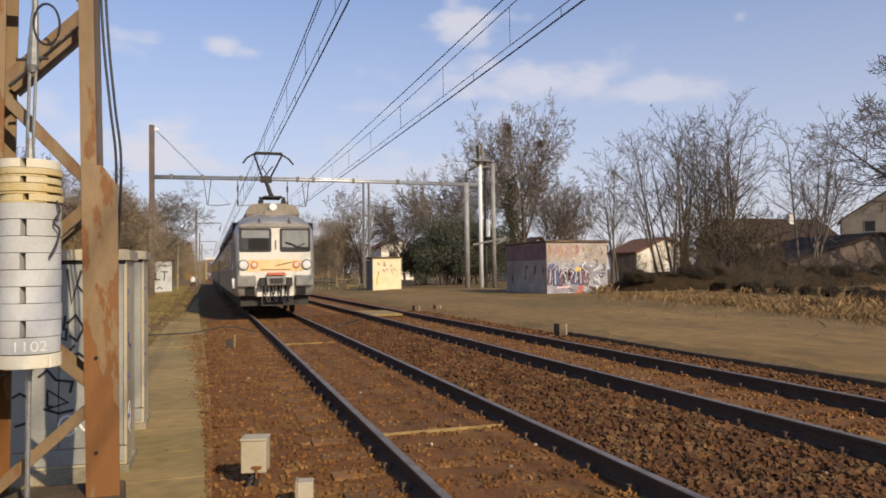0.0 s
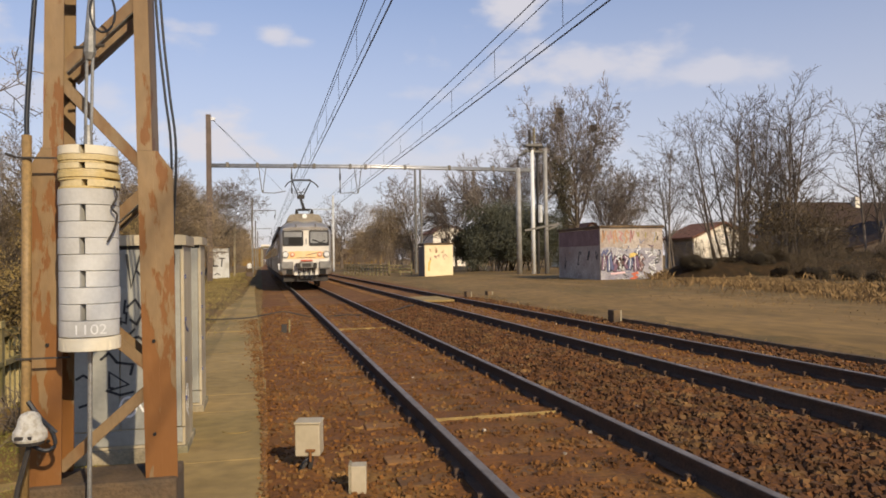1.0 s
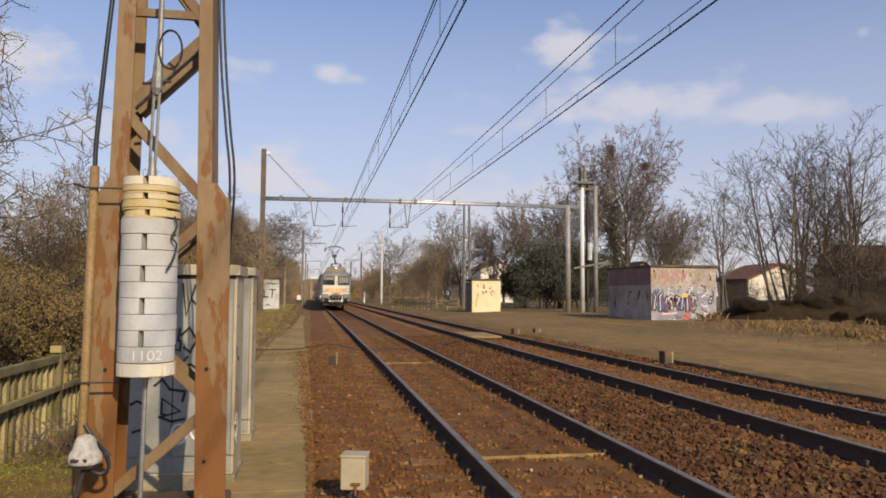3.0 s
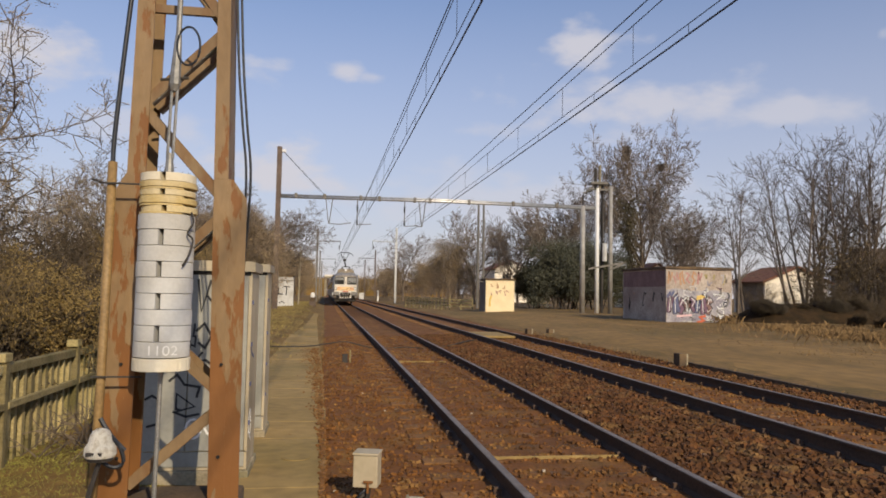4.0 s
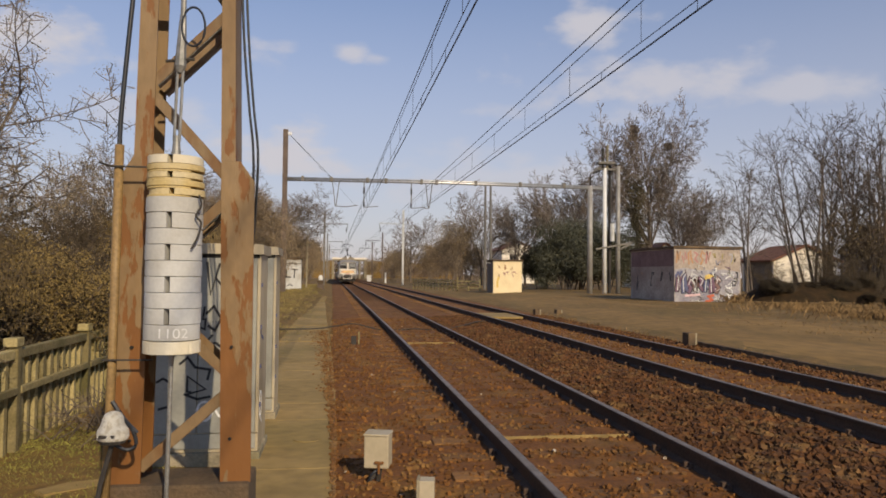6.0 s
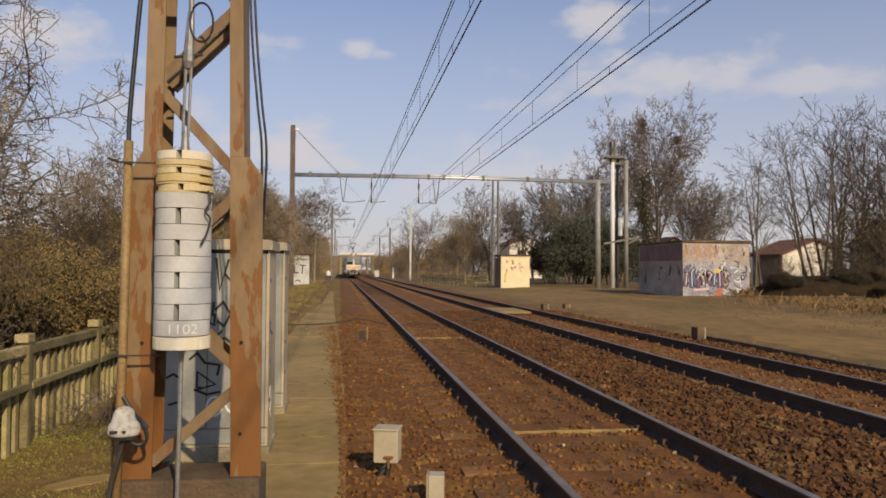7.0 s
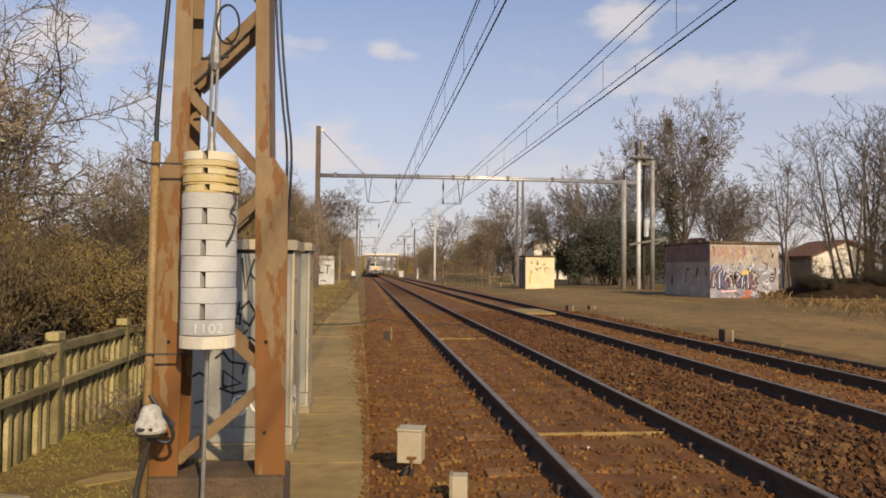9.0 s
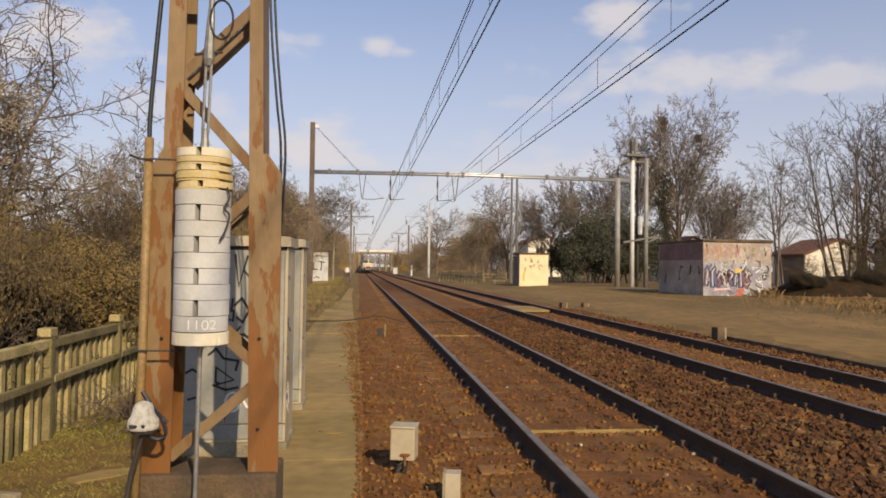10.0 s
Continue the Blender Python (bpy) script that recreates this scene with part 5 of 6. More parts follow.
def leaf_cloud(r, centres, each, spread, size, hang=False):
    verts, faces = [], []
    for c in centres:
        for _ in range(each):
            p = c + Vector((r.gauss(0, spread), r.gauss(0, spread), r.gauss(0, spread)))
            a = Vector((r.uniform(-1, 1), r.uniform(-1, 1), r.uniform(-1, 1))).normalized() * size * r.uniform(0.6, 1.3)
            b = a.orthogonal().normalized() * size * r.uniform(0.3, 0.6)
            if hang:
                a = Vector((r.gauss(0, 0.25), r.gauss(0, 0.25), -1)) * size * r.uniform(0.6, 1.4)
                b = a.orthogonal().normalized() * size * r.uniform(0.18, 0.3)
            k = len(verts)
            verts += [p - a, p + b, p + a, p - b]
            faces.append((k, k + 1, k + 2, k + 3))
    return verts, faces


def tree_model(seed, height, spec, stems=1, radius=0.2, lean=0.06, leaves=None, bark=None, least=0.012, spread0=0.3, name="tree", leaf_from=0.0):
    w = Wood(seed)
    for k in range(stems):
        a = w.r.uniform(0, 6.28)
        off = Vector((math.cos(a), math.sin(a), 0)) * (spread0 * w.r.random() if stems > 1 else 0)
        w.grow(off, Vector((w.r.uniform(-lean, lean), w.r.uniform(-lean, lean), 1)).normalized(), height * w.r.uniform(0.75, 1.0) if stems > 1 else height, radius * w.r.uniform(0.7, 1.1), 0, spec)
    t = new(name)
    raw("trunk", *w.mesh(w.limbs, 5, least), bark or M_bark, t, smooth=True)
    raw("crown", *w.mesh(w.twigs, 3, least), M_twig if bark is None else bark, t)
    if leaves:
        each, sp, size, mat, share_of, *hang = leaves
        tips = [p for p in w.tips if w.r.random() < share_of and p.z > leaf_from and (leaf_from == 0 or noise.noise(p * 1.1) > 0.08 - 0.1 * (p.z - leaf_from))]
        raw("foliage", *leaf_cloud(w.r, tips, each, sp, size, bool(hang)), mat, t)
    return t


# kids, spread, upward pull, segments, length of the next, wobble
UPRIGHT = [(11, 0.46, 0.01, 9, 0.36, 0.014), (5, 0.42, 0.025, 4, 0.46, 0.018), (4, 0.42, 0.02, 3, 0.5, 0.03), (0, 0, 0.01, 2, 0, 0.04)]
FAN = [(10, 0.44, 0.0, 5, 1.3, 0.03), (9, 0.42, 0.05, 8, 0.45, 0.04), (6, 0.45, 0.04, 4, 0.48, 0.06), (4, 0.45, 0.02, 3, 0.5, 0.09), (0, 0, 0, 2, 0, 0.1)]
CROWN = [(15, 0.52, 0.0, 6, 1.15, 0.03), (12, 0.5, 0.015, 8, 0.4, 0.085), (8, 0.52, 0.0, 4, 0.5, 0.12), (6, 0.5, 0.0, 3, 0.5, 0.12), (0, 0, -0.01, 2, 0, 0.12)]
SHRUB = [(9, 0.55, 0.0, 5, 0.5, 0.13), (7, 0.6, 0.0, 4, 0.5, 0.15), (5, 0.6, 0.0, 3, 0.5, 0.22), (0, 0, 0, 2, 0, 0.2)]

MODELS = {
    "broad_a": tree_model(11, 7.6, CROWN, radius=0.4, least=0.017),
    "broad_b": tree_model(12, 5.6, FAN, radius=0.26, least=0.016),
    "upright_a": tree_model(21, 11.5, UPRIGHT, stems=6, radius=0.12, spread0=1.3, lean=0.25, least=0.0115, bark=M_bark_stem),
    "upright_b": tree_model(22, 10.5, UPRIGHT, stems=4, radius=0.115, spread0=1.1, lean=0.2, least=0.0115, bark=M_bark_stem),
    "budding": tree_model(31, 5.4, SHRUB, stems=5, radius=0.08, spread0=0.7, lean=0.25, leaves=(13, 0.055, 0.02, M_budleaf, 0.95), least=0.009, name="shrub"),
    "catkin": tree_model(32, 3.0, SHRUB, stems=8, radius=0.035, spread0=0.7, lean=0.5, leaves=(8, 0.09, 0.038, M_catkin, 0.75, True), least=0.006, bark=M_bark_brown, leaf_from=1.5, name="shrub"),
    "golden": tree_model(38, 1.75, SHRUB, stems=7, radius=0.02, spread0=0.35, lean=0.45, leaves=(8, 0.035, 0.016, M_gold, 0.8), least=0.004, bark=M_bark_brown, name="shrub"),
    "ivy_trunk": tree_model(37, 9.6, [(26, 0.5, 0.0, 8, 0.13, 0.04), (7, 0.6, 0.0, 3, 0.6, 0.15), (0, 0, 0, 2, 0, 0.2)], radius=0.3, leaves=(9, 0.28, 0.1, M_ivybrown, 0.95), least=0.01, bark=M_bark_dark, name="shrub"),
    "olive": tree_model(33, 6.0, SHRUB, stems=6, radius=0.08, spread0=0.8, lean=0.35, leaves=(11, 0.3, 0.042, M_olive, 0.8), least=0.014, name="shrub"),
    "ivy": tree_model(34, 7.0, SHRUB, stems=7, radius=0.1, spread0=1.2, lean=0.3, leaves=(12, 0.42, 0.13, M_ivy, 0.9), least=0.01, bark=M_bark_dark, name="shrub"),
    "hedge": tree_model(35, 2.2, SHRUB, stems=9, radius=0.04, spread0=1.0, lean=0.6, leaves=(14, 0.2, 0.05, M_darkhedge, 0.95), least=0.006, bark=M_bark_dark, name="shrub"),
    "thicket": tree_model(36, 3.4, [(6, 0.45, 0.03, 5, 0.5, 0.12), (4, 0.5, 0.02, 4, 0.5, 0.16), (3, 0.5, 0.0, 3, 0.5, 0.2), (0, 0, 0, 2, 0, 0.2)], stems=9, radius=0.03, spread0=0.9, lean=0.3, bark=M_bark_brown, leaves=(1, 0.15, 0.04, M_catkin, 0.4), least=0.009, name="shrub"),
}
used = set()
rt = random.Random(77)


def plant(kind, x, y, size, label, category, group, turn=None, wide=1.0, sink=0.1):
    m = pose(x, y, ground_z(x, y) - sink, 0, 0, rt.uniform(0, 360) if turn is None else turn)
    if kind in used:
        ob = copy_thing(MODELS[kind], m)
    else:
        used.add(kind)
        ob = MODELS[kind]
        ob.matrix_basis = m
    ob.scale = (size * wide, size * wide, size)
    return tagged(ob, label, category, group)


BARE = "tall bare winter tree with fine spreading twigs"
STEM = "clump of slender bare upright stems"
# behind the old platform
plant("broad_a", 31.2, 70, 1.36, "big bare tree with round twig clumps in its crown", "tree", "bare trees", 40, wide=0.64)
plant("broad_b", 35.0, 71, 1.05, "pale bare tree with fine fanning branches", "tree", "bare trees", wide=0.85)
plant("broad_b", 24.2, 75, 1.02, BARE, "tree", "bare trees")
plant("broad_b", 20.8, 80, 0.9, BARE, "tree", "bare trees")
plant("broad_b", 16.6, 84, 0.95, BARE, "tree", "bare trees", wide=1.15)
plant("broad_b", 22.4, 71, 0.98, BARE, "tree", "bare trees")
plant("broad_b", 27.2, 77, 1.08, BARE, "tree", "bare trees")
plant("broad_b", 19.0, 76, 0.82, BARE, "tree", "bare trees")
plant("broad_b", 33.4, 68, 0.92, "pale bare tree with fine fanning branches", "tree", "bare trees", wide=0.9)
plant("broad_b", 36.8, 70, 0.86, "pale bare tree with fine fanning branches", "tree", "bare trees", wide=0.9)
plant("broad_b", 38.2, 76, 0.72, BARE, "tree", "bare trees")
plant("broad_b", 11.8, 118, 0.95, BARE, "tree", "bare trees")
for x, y, s, k in ((22.2, 37.5, 0.68, "upright_b"), (25.4, 37.5, 0.84, "upright_b"), (27.4, 38.2, 0.88, "upright_a"), (29.2, 37.2, 0.93, "upright_a"), (30.6, 38.0, 0.9, "upright_b"),
                   (37.6, 38.5, 0.92, "upright_b"), (39.2, 40, 0.82, "upright_b")):
    plant(k, x, y, s, STEM, "tree", "bare clumps")
plant("broad_a", 53.5, 40, 1.25, BARE, "tree", "bare trees")
for x, y, s in ((19.4, 60, 0.66), (21.0, 61, 0.74), (22.6, 60, 0.6), (18.0, 63, 0.46)):
    plant("ivy", x, y, s, "dense dark evergreen thicket", "shrub", "evergreens")
plant("ivy_trunk", 26.9, 63, 1.0, "tree trunk smothered in brownish ivy", "shrub", "evergreens")
for x, y, s in ((13.8, 84, 1.1), (16.6, 92, 0.8), (9.9, 118, 0.6), (12.5, 140, 0.9)):
    plant("olive", x, y, s, "olive-brown shrub in winter leaf", "shrub", "brown shrubs")
bank = sheet("earth_bank", axis_steps([(20.2, 62, 0.7)]), axis_steps([(32.6, 38.5, 0.35)]),
             lambda x, y: 0.15 + max(0.0, 1 - ((y - 35.4) / 2.7) ** 2) * min(1.0, (x - 20.1) / 2.5) * (1.0 + 0.35 * noise.noise(Vector((x * 0.5, y * 0.3, 2))) + 0.14 * noise.noise(Vector((x * 2.1, y * 2.1, 4)))), M_litter)
tagged(bank, "low dark bank of earth and leaf litter behind the grass", "bank", kind="structure")
for k in range(23):
    x = 21.6 + 1.25 * k
    plant("thicket", x - 0.4, 34.6, rt.uniform(0.25, 0.5), "low tangle of thin brown twigs", "shrub", "undergrowth", sink=-0.4)
    plant("hedge", x, 34.6 + rt.uniform(-0.6, 0.6), rt.uniform(0.2, 0.34), "low dark untidy hedge bush", "shrub", "hedge bushes", sink=-0.35, wide=1.4)
for x, y, s in ((30, 41, 0.6), (33.5, 42, 0.65), (48, 36, 0.6)):
    plant("hedge", x, y, s, "dark untidy hedge bush", "shrub", "hedge bushes")
for k in range(12):
    y = 13.5 + 1.55 * k
    plant("hedge", 18.4 + 0.22 * (y - 10) + rt.uniform(0, 2.2), y, rt.uniform(0.2, 0.3), "low dark undergrowth behind the grass", "shrub", "undergrowth")
    plant("thicket", 18.8 + 0.22 * (y - 10) + rt.uniform(0, 2.5), y + 0.7, rt.uniform(0.25, 0.4), "low tangle of thin brown twigs", "shrub", "undergrowth")
for x, y, s in ((26.0, 36, 0.8), (27.0, 35.4, 1.15), (28.2, 36, 1.3), (29.4, 35.2, 1.2), (30.8, 36, 0.95), (32.4, 36.3, 0.7), (36.5, 36.5, 0.5), (41.5, 36, 0.6)):
    plant("thicket", x, y, s, "thicket of thin brown twigs", "shrub", "thickets")

# beside the fence and along the other side of the line
for x, y, s in ((-8.2, 12.6, 1.0), (-7.7, 14.3, 1.04), (-8.8, 17.0, 0.9), (-9.8, 14.5, 1.0), (-9.9, 30, 0.95), (-7.6, 11.6, 0.72)):
    plant("budding", x, y, s, "bare-branched shrub dotted with pale buds", "shrub", "budding shrubs")
for x, y, s in ((-3.8, 7.6, 0.62), (-4.3, 9.2, 0.7), (-3.6, 10.8, 0.62), (-4.6, 12.4, 0.78), (-3.6, 14.0, 0.7), (-5.3, 7.2, 0.7), (-6.0, 9.4, 0.8), (-4.2, 16.5, 0.82), (-5.2, 19, 1.0), (-3.9, 21, 0.9), (-4.8, 25, 1.05), (-4.0, 29, 1.0), (-6.6, 12.5, 0.9), (-5.6, 14.6, 0.9)):
    plant("catkin", x, y, s, "bushy shrub with yellowish catkins and dead leaves", "shrub", "catkin shrubs")
for x, y, s in ((-3.5, 9.7, 1.0), (-4.6, 10.4, 1.1)):
    plant("golden", x, y, s, "small shrub thick with golden buds", "shrub", "golden shrubs")
for x, y, s in ((-4.0, 5.4, 0.36), (-4.0, 7.3, 0.4), (-4.1, 9.1, 0.42), (-3.7, 6.4, 0.4), (-3.7, 8.2, 0.42), (-3.7, 10.0, 0.45), (-3.8, 12, 0.5), (-4.2, 8.3, 0.55), (-5.2, 10.4, 0.6), (-4.6, 6.6, 0.5), (-4.8, 14, 0.65), (-6.4, 12, 0.75), (-7.6, 9, 0.7), (-5.4, 17, 0.8), (-5.6, 7.6, 0.6)):
    plant("hedge", x, y, s, "dark tangled undergrowth behind the fence", "shrub", "hedge bushes")
for x, y, s, k in ((-8.5, 34, 0.62, "broad_b"), (-6.6, 47, 0.62, "broad_b"), (-5.2, 60, 0.62, "broad_a"), (-9.5, 58, 0.75, "broad_b"), (-5.6, 38, 0.5, "broad_b"), (-4.8, 75, 0.55, "broad_b")):
    plant(k, x, y, s, BARE, "tree", "bare trees")
for x, y, s in ((-4.6, 36, 0.75), (-5.6, 43, 0.85), (-5.0, 50, 0.8), (-5.5, 58, 0.8), (-4.8, 68, 0.75), (-4.6, 80, 0.75), (-4.6, 94, 0.75), (-4.8, 110, 0.8), (-5.0, 130, 1.1), (-5.4, 155, 1.2), (-6, 185, 1.2)):
    plant("olive", x, y, s, "brown shrub on the bank beside the line", "shrub", "brown shrubs")
for x, y, s in ((13, 165, 0.9), (14, 190, 1.0), (18, 120, 1.0), (19, 150, 1.1), (10.4, 215, 0.8)):
    plant("olive", x, y, s, "brown shrub beyond the second track", "shrub", "brown shrubs")

nv = [Vector((math.cos(i * 2.4) * math.sqrt(1 - (1 - 2 * i / 300) ** 2), math.sin(i * 2.4) * math.sqrt(1 - (1 - 2 * i / 300) ** 2), 1 - 2 * i / 300)) * random.Random(i).uniform(0.5, 1.0) for i in range(300)]
for x, z, r in ((29.3, 16.2, 0.5), (29.4, 15.4, 0.36), (33.0, 14.6, 0.4)):
    nest = thing("twig_clump", "dark round twig clump high in the bare tree", "nest", (x, 70, z), group="twig clumps")
    raw("twig_ball", *leaf_cloud(random.Random(2), [v * r * 0.8 for v in nv], 2, 0.1, 0.13), M_bark_dark, nest)

# far woods
fw = random.Random(6)
fv, ff = [], []
for k in range(520):
    y = fw.uniform(130, 420)
    x = fw.choice([fw.uniform(14, 140), fw.uniform(-120, -8)]) + bend(y)
    if k >= 270:
        x, y = fw.uniform(-28, 26), fw.uniform(270, 420)
    if k >= 380:
        x, y = fw.uniform(11, 75), fw.uniform(118, 215)
    w = Wood(k)
    h = fw.uniform(5, 11) if k < 270 else (fw.uniform(4.5, 7.5) if k < 380 else fw.uniform(1.8, 3.6))
    w.grow(Vector((x, y, 0)), Vector((0, 0, 1)), h, 0.16, 0, [(10, 0.6, 0.03, 5, 0.5, 0.12), (7, 0.6, 0.03, 3, 0.5, 0.2), (0, 0, 0, 2, 0, 0.2)])
    v, f = w.mesh(w.limbs + w.twigs, 3, 0.045)
    b = len(fv)
    fv += v
    ff += [tuple(i + b for i in q) for q in f]
tagged(raw("far_woods", fv, ff, M_farwood), "hazy brown winter woods in the distance", "woods", kind="stuff")


# grass and litter
def blades(name, spots, height, mat, label):
    r = random.Random(len(spots))
    v, f = [], []
    for x, y, k, s in spots:
        for _ in range(k):
            px, py = x + r.gauss(0, s), y + r.gauss(0, s)
            z = ground_z(px, py) - 0.02
            h = height * r.uniform(0.4, 1.2) * (0.55 + 1.1 * abs(noise.noise(Vector((px * 0.6, py * 0.6, 5)))) if height > 0.3 else 1.0)
            a = r.uniform(0, 6.28)
            w = 0.003 + 0.004 * height
            dx, dy = math.cos(a) * w, math.sin(a) * w
            lx, ly = r.gauss(0, 0.4) * h, r.gauss(0, 0.4) * h
            b = len(v)
            v += [(px - dx, py - dy, z), (px + dx, py + dy, z), (px + lx * 0.4, py + ly * 0.4, z + h * 0.7), (px + lx, py + ly, z + h)]
            f += [(b, b + 1, b + 2), (b + 2, b + 1, b + 3)]
    tagged(raw(name, v, f, mat), label, "grass", kind="stuff")


rb = random.Random(10)
fringe = []
for _ in range(300):
    y = 9 + 20 * rb.random() ** 1.3
    fringe.append((13.7 + 0.22 * (y - 10) + abs(rb.gauss(0, 1.3)), y, rb.randint(30, 110), rb.uniform(0.2, 0.7)))
blades("dry_grass_fringe", fringe, 0.2, M_straw, "fringe of dry golden-brown grass beside the sandy track")
blades("dry_grass", [(rb.uniform(20, 46), 30 + rb.gauss(0, 0.8), rb.randint(6, 30), 0.22) for _ in range(36)] + [(18.2 + rb.gauss(0, 0.4), 32.2 + rb.gauss(0, 0.3), 40, 0.2) for _ in range(8)]
       + [(rb.uniform(14, 34), rb.uniform(19, 29), 7, 0.4) for _ in range(190)] + [(rb.uniform(15.5, 19), rb.uniform(13, 19), 55, 0.22) for _ in range(30)], 0.32, M_straw, "tufts of dry straw-coloured grass")
blades("short_turf", [(rb.gauss(-0.12, 0.06), 5 + 38 * rb.random() ** 1.4, 3, 0.06) for _ in range(260)] + [(rb.uniform(7.25, 7.9), rb.uniform(4, 30), 12, 0.12) for _ in range(220)] + [(rb.uniform(11, 15), rb.uniform(10, 40), 12, 0.4) for _ in range(150)], 0.1, M_straw, "short dry turf at the edges of the track")
blades("verge_grass", [(rb.uniform(-3.4, -1.2) + bend(y), y, 34, 0.35) for y in [14 + 66 * rb.random() for _ in range(620)]], 0.1, M_verge, "short pale winter grass on the verge beside the path")
blades("moss", [(rb.uniform(-2.85, -1.3), rb.uniform(3.8, 8.2), 55, 0.09) for _ in range(420)] + [(rb.gauss(-2.8, 0.08), rb.uniform(4, 12), 40, 0.06) for _ in range(160)] + [(rb.uniform(-0.75, -0.6), rb.uniform(5, 9), 14, 0.05) for _ in range(30)], 0.035, M_moss, "bright moss and short grass by the fence")
bv, bf = Wood(5), []
for k in range(34):
    bv.grow(Vector((-2.3 + bv.r.gauss(0, 0.2), 7.7 + bv.r.gauss(0, 0.3), -0.14)), Vector((bv.r.uniform(-1, 1), bv.r.uniform(-1, 1), 0.7)).normalized(), 0.45, 0.008, 0, [(3, 0.6, -0.05, 3, 0.5, 0.25), (0, 0, 0, 2, 0, 0.2)])
tagged(raw("brambles", *bv.mesh(bv.limbs, 3, 0.004), M_bark), "heap of dry bramble stems beside the fence", "brambles", kind="stuff")


# ---------------------------------------------------------------- train
def section(hw, ztop, zb=0.72, n=14, shoulder=2.72):
    """Half-round roof over upright sides, as (x, z)."""
    out = [(-hw * 0.97, zb), (-hw, zb + 0.25), (-hw, shoulder)]
    for k in range(1, n):
        a = math.pi - math.pi * k / n
        c, s = math.cos(a), math.sin(a)
        out.append((hw * math.copysign(abs(c) ** 0.75, c), shoulder + (ztop - shoulder) * s ** 0.85))
    return out + [(hw, shoulder), (hw, zb + 0.25), (hw * 0.97, zb)]


def loft(stations, bm=None):
    bm = bm or bmesh.new()
    rings = [[bm.verts.new((x, y, z)) for x, z in section(hw, zt, zb)] for y, hw, zt, zb in stations]
    k = len(rings[0])
    for q, r in zip(rings, rings[1:]):
        for i in range(k):
            bm.faces.new((q[i], q[(i + 1) % k], r[(i + 1) % k], r[i]))
    bm.faces.new(rings[0])
    bm.faces.new(rings[-1][::-1])
    bmesh.ops.recalc_face_normals(bm, faces=bm.faces[:])
    return bm


def frame_bm(x0, x1, z0, z1, w, y0, y1, bev=0.0):
    """Four bars round an opening."""
    bm = box(x0, x1, y0, y1, z1 - w, z1)
    box(x0, x1, y0, y1, z0, z0 + w, 0, bm)
    box(x0, x0 + w, y0, y1, z0 + w, z1 - w, 0, bm)
    box(x1 - w, x1, y0, y1, z0 + w, z1 - w, 0, bm)
    return bm


def rounded(x0, x1, z0, z1, r, y0, y1):
    pts = []
    for cx, cz, a0 in ((x1 - r, z1 - r, 0), (x0 + r, z1 - r, 90), (x0 + r, z0 + r, 180), (x1 - r, z0 + r, 270)):
        pts += [(cx + r * math.cos(radians(a0 + k * 22.5)), cz + r * math.sin(radians(a0 + k * 22.5))) for k in range(5)]
    return prism(pts, "y", y0, y1)


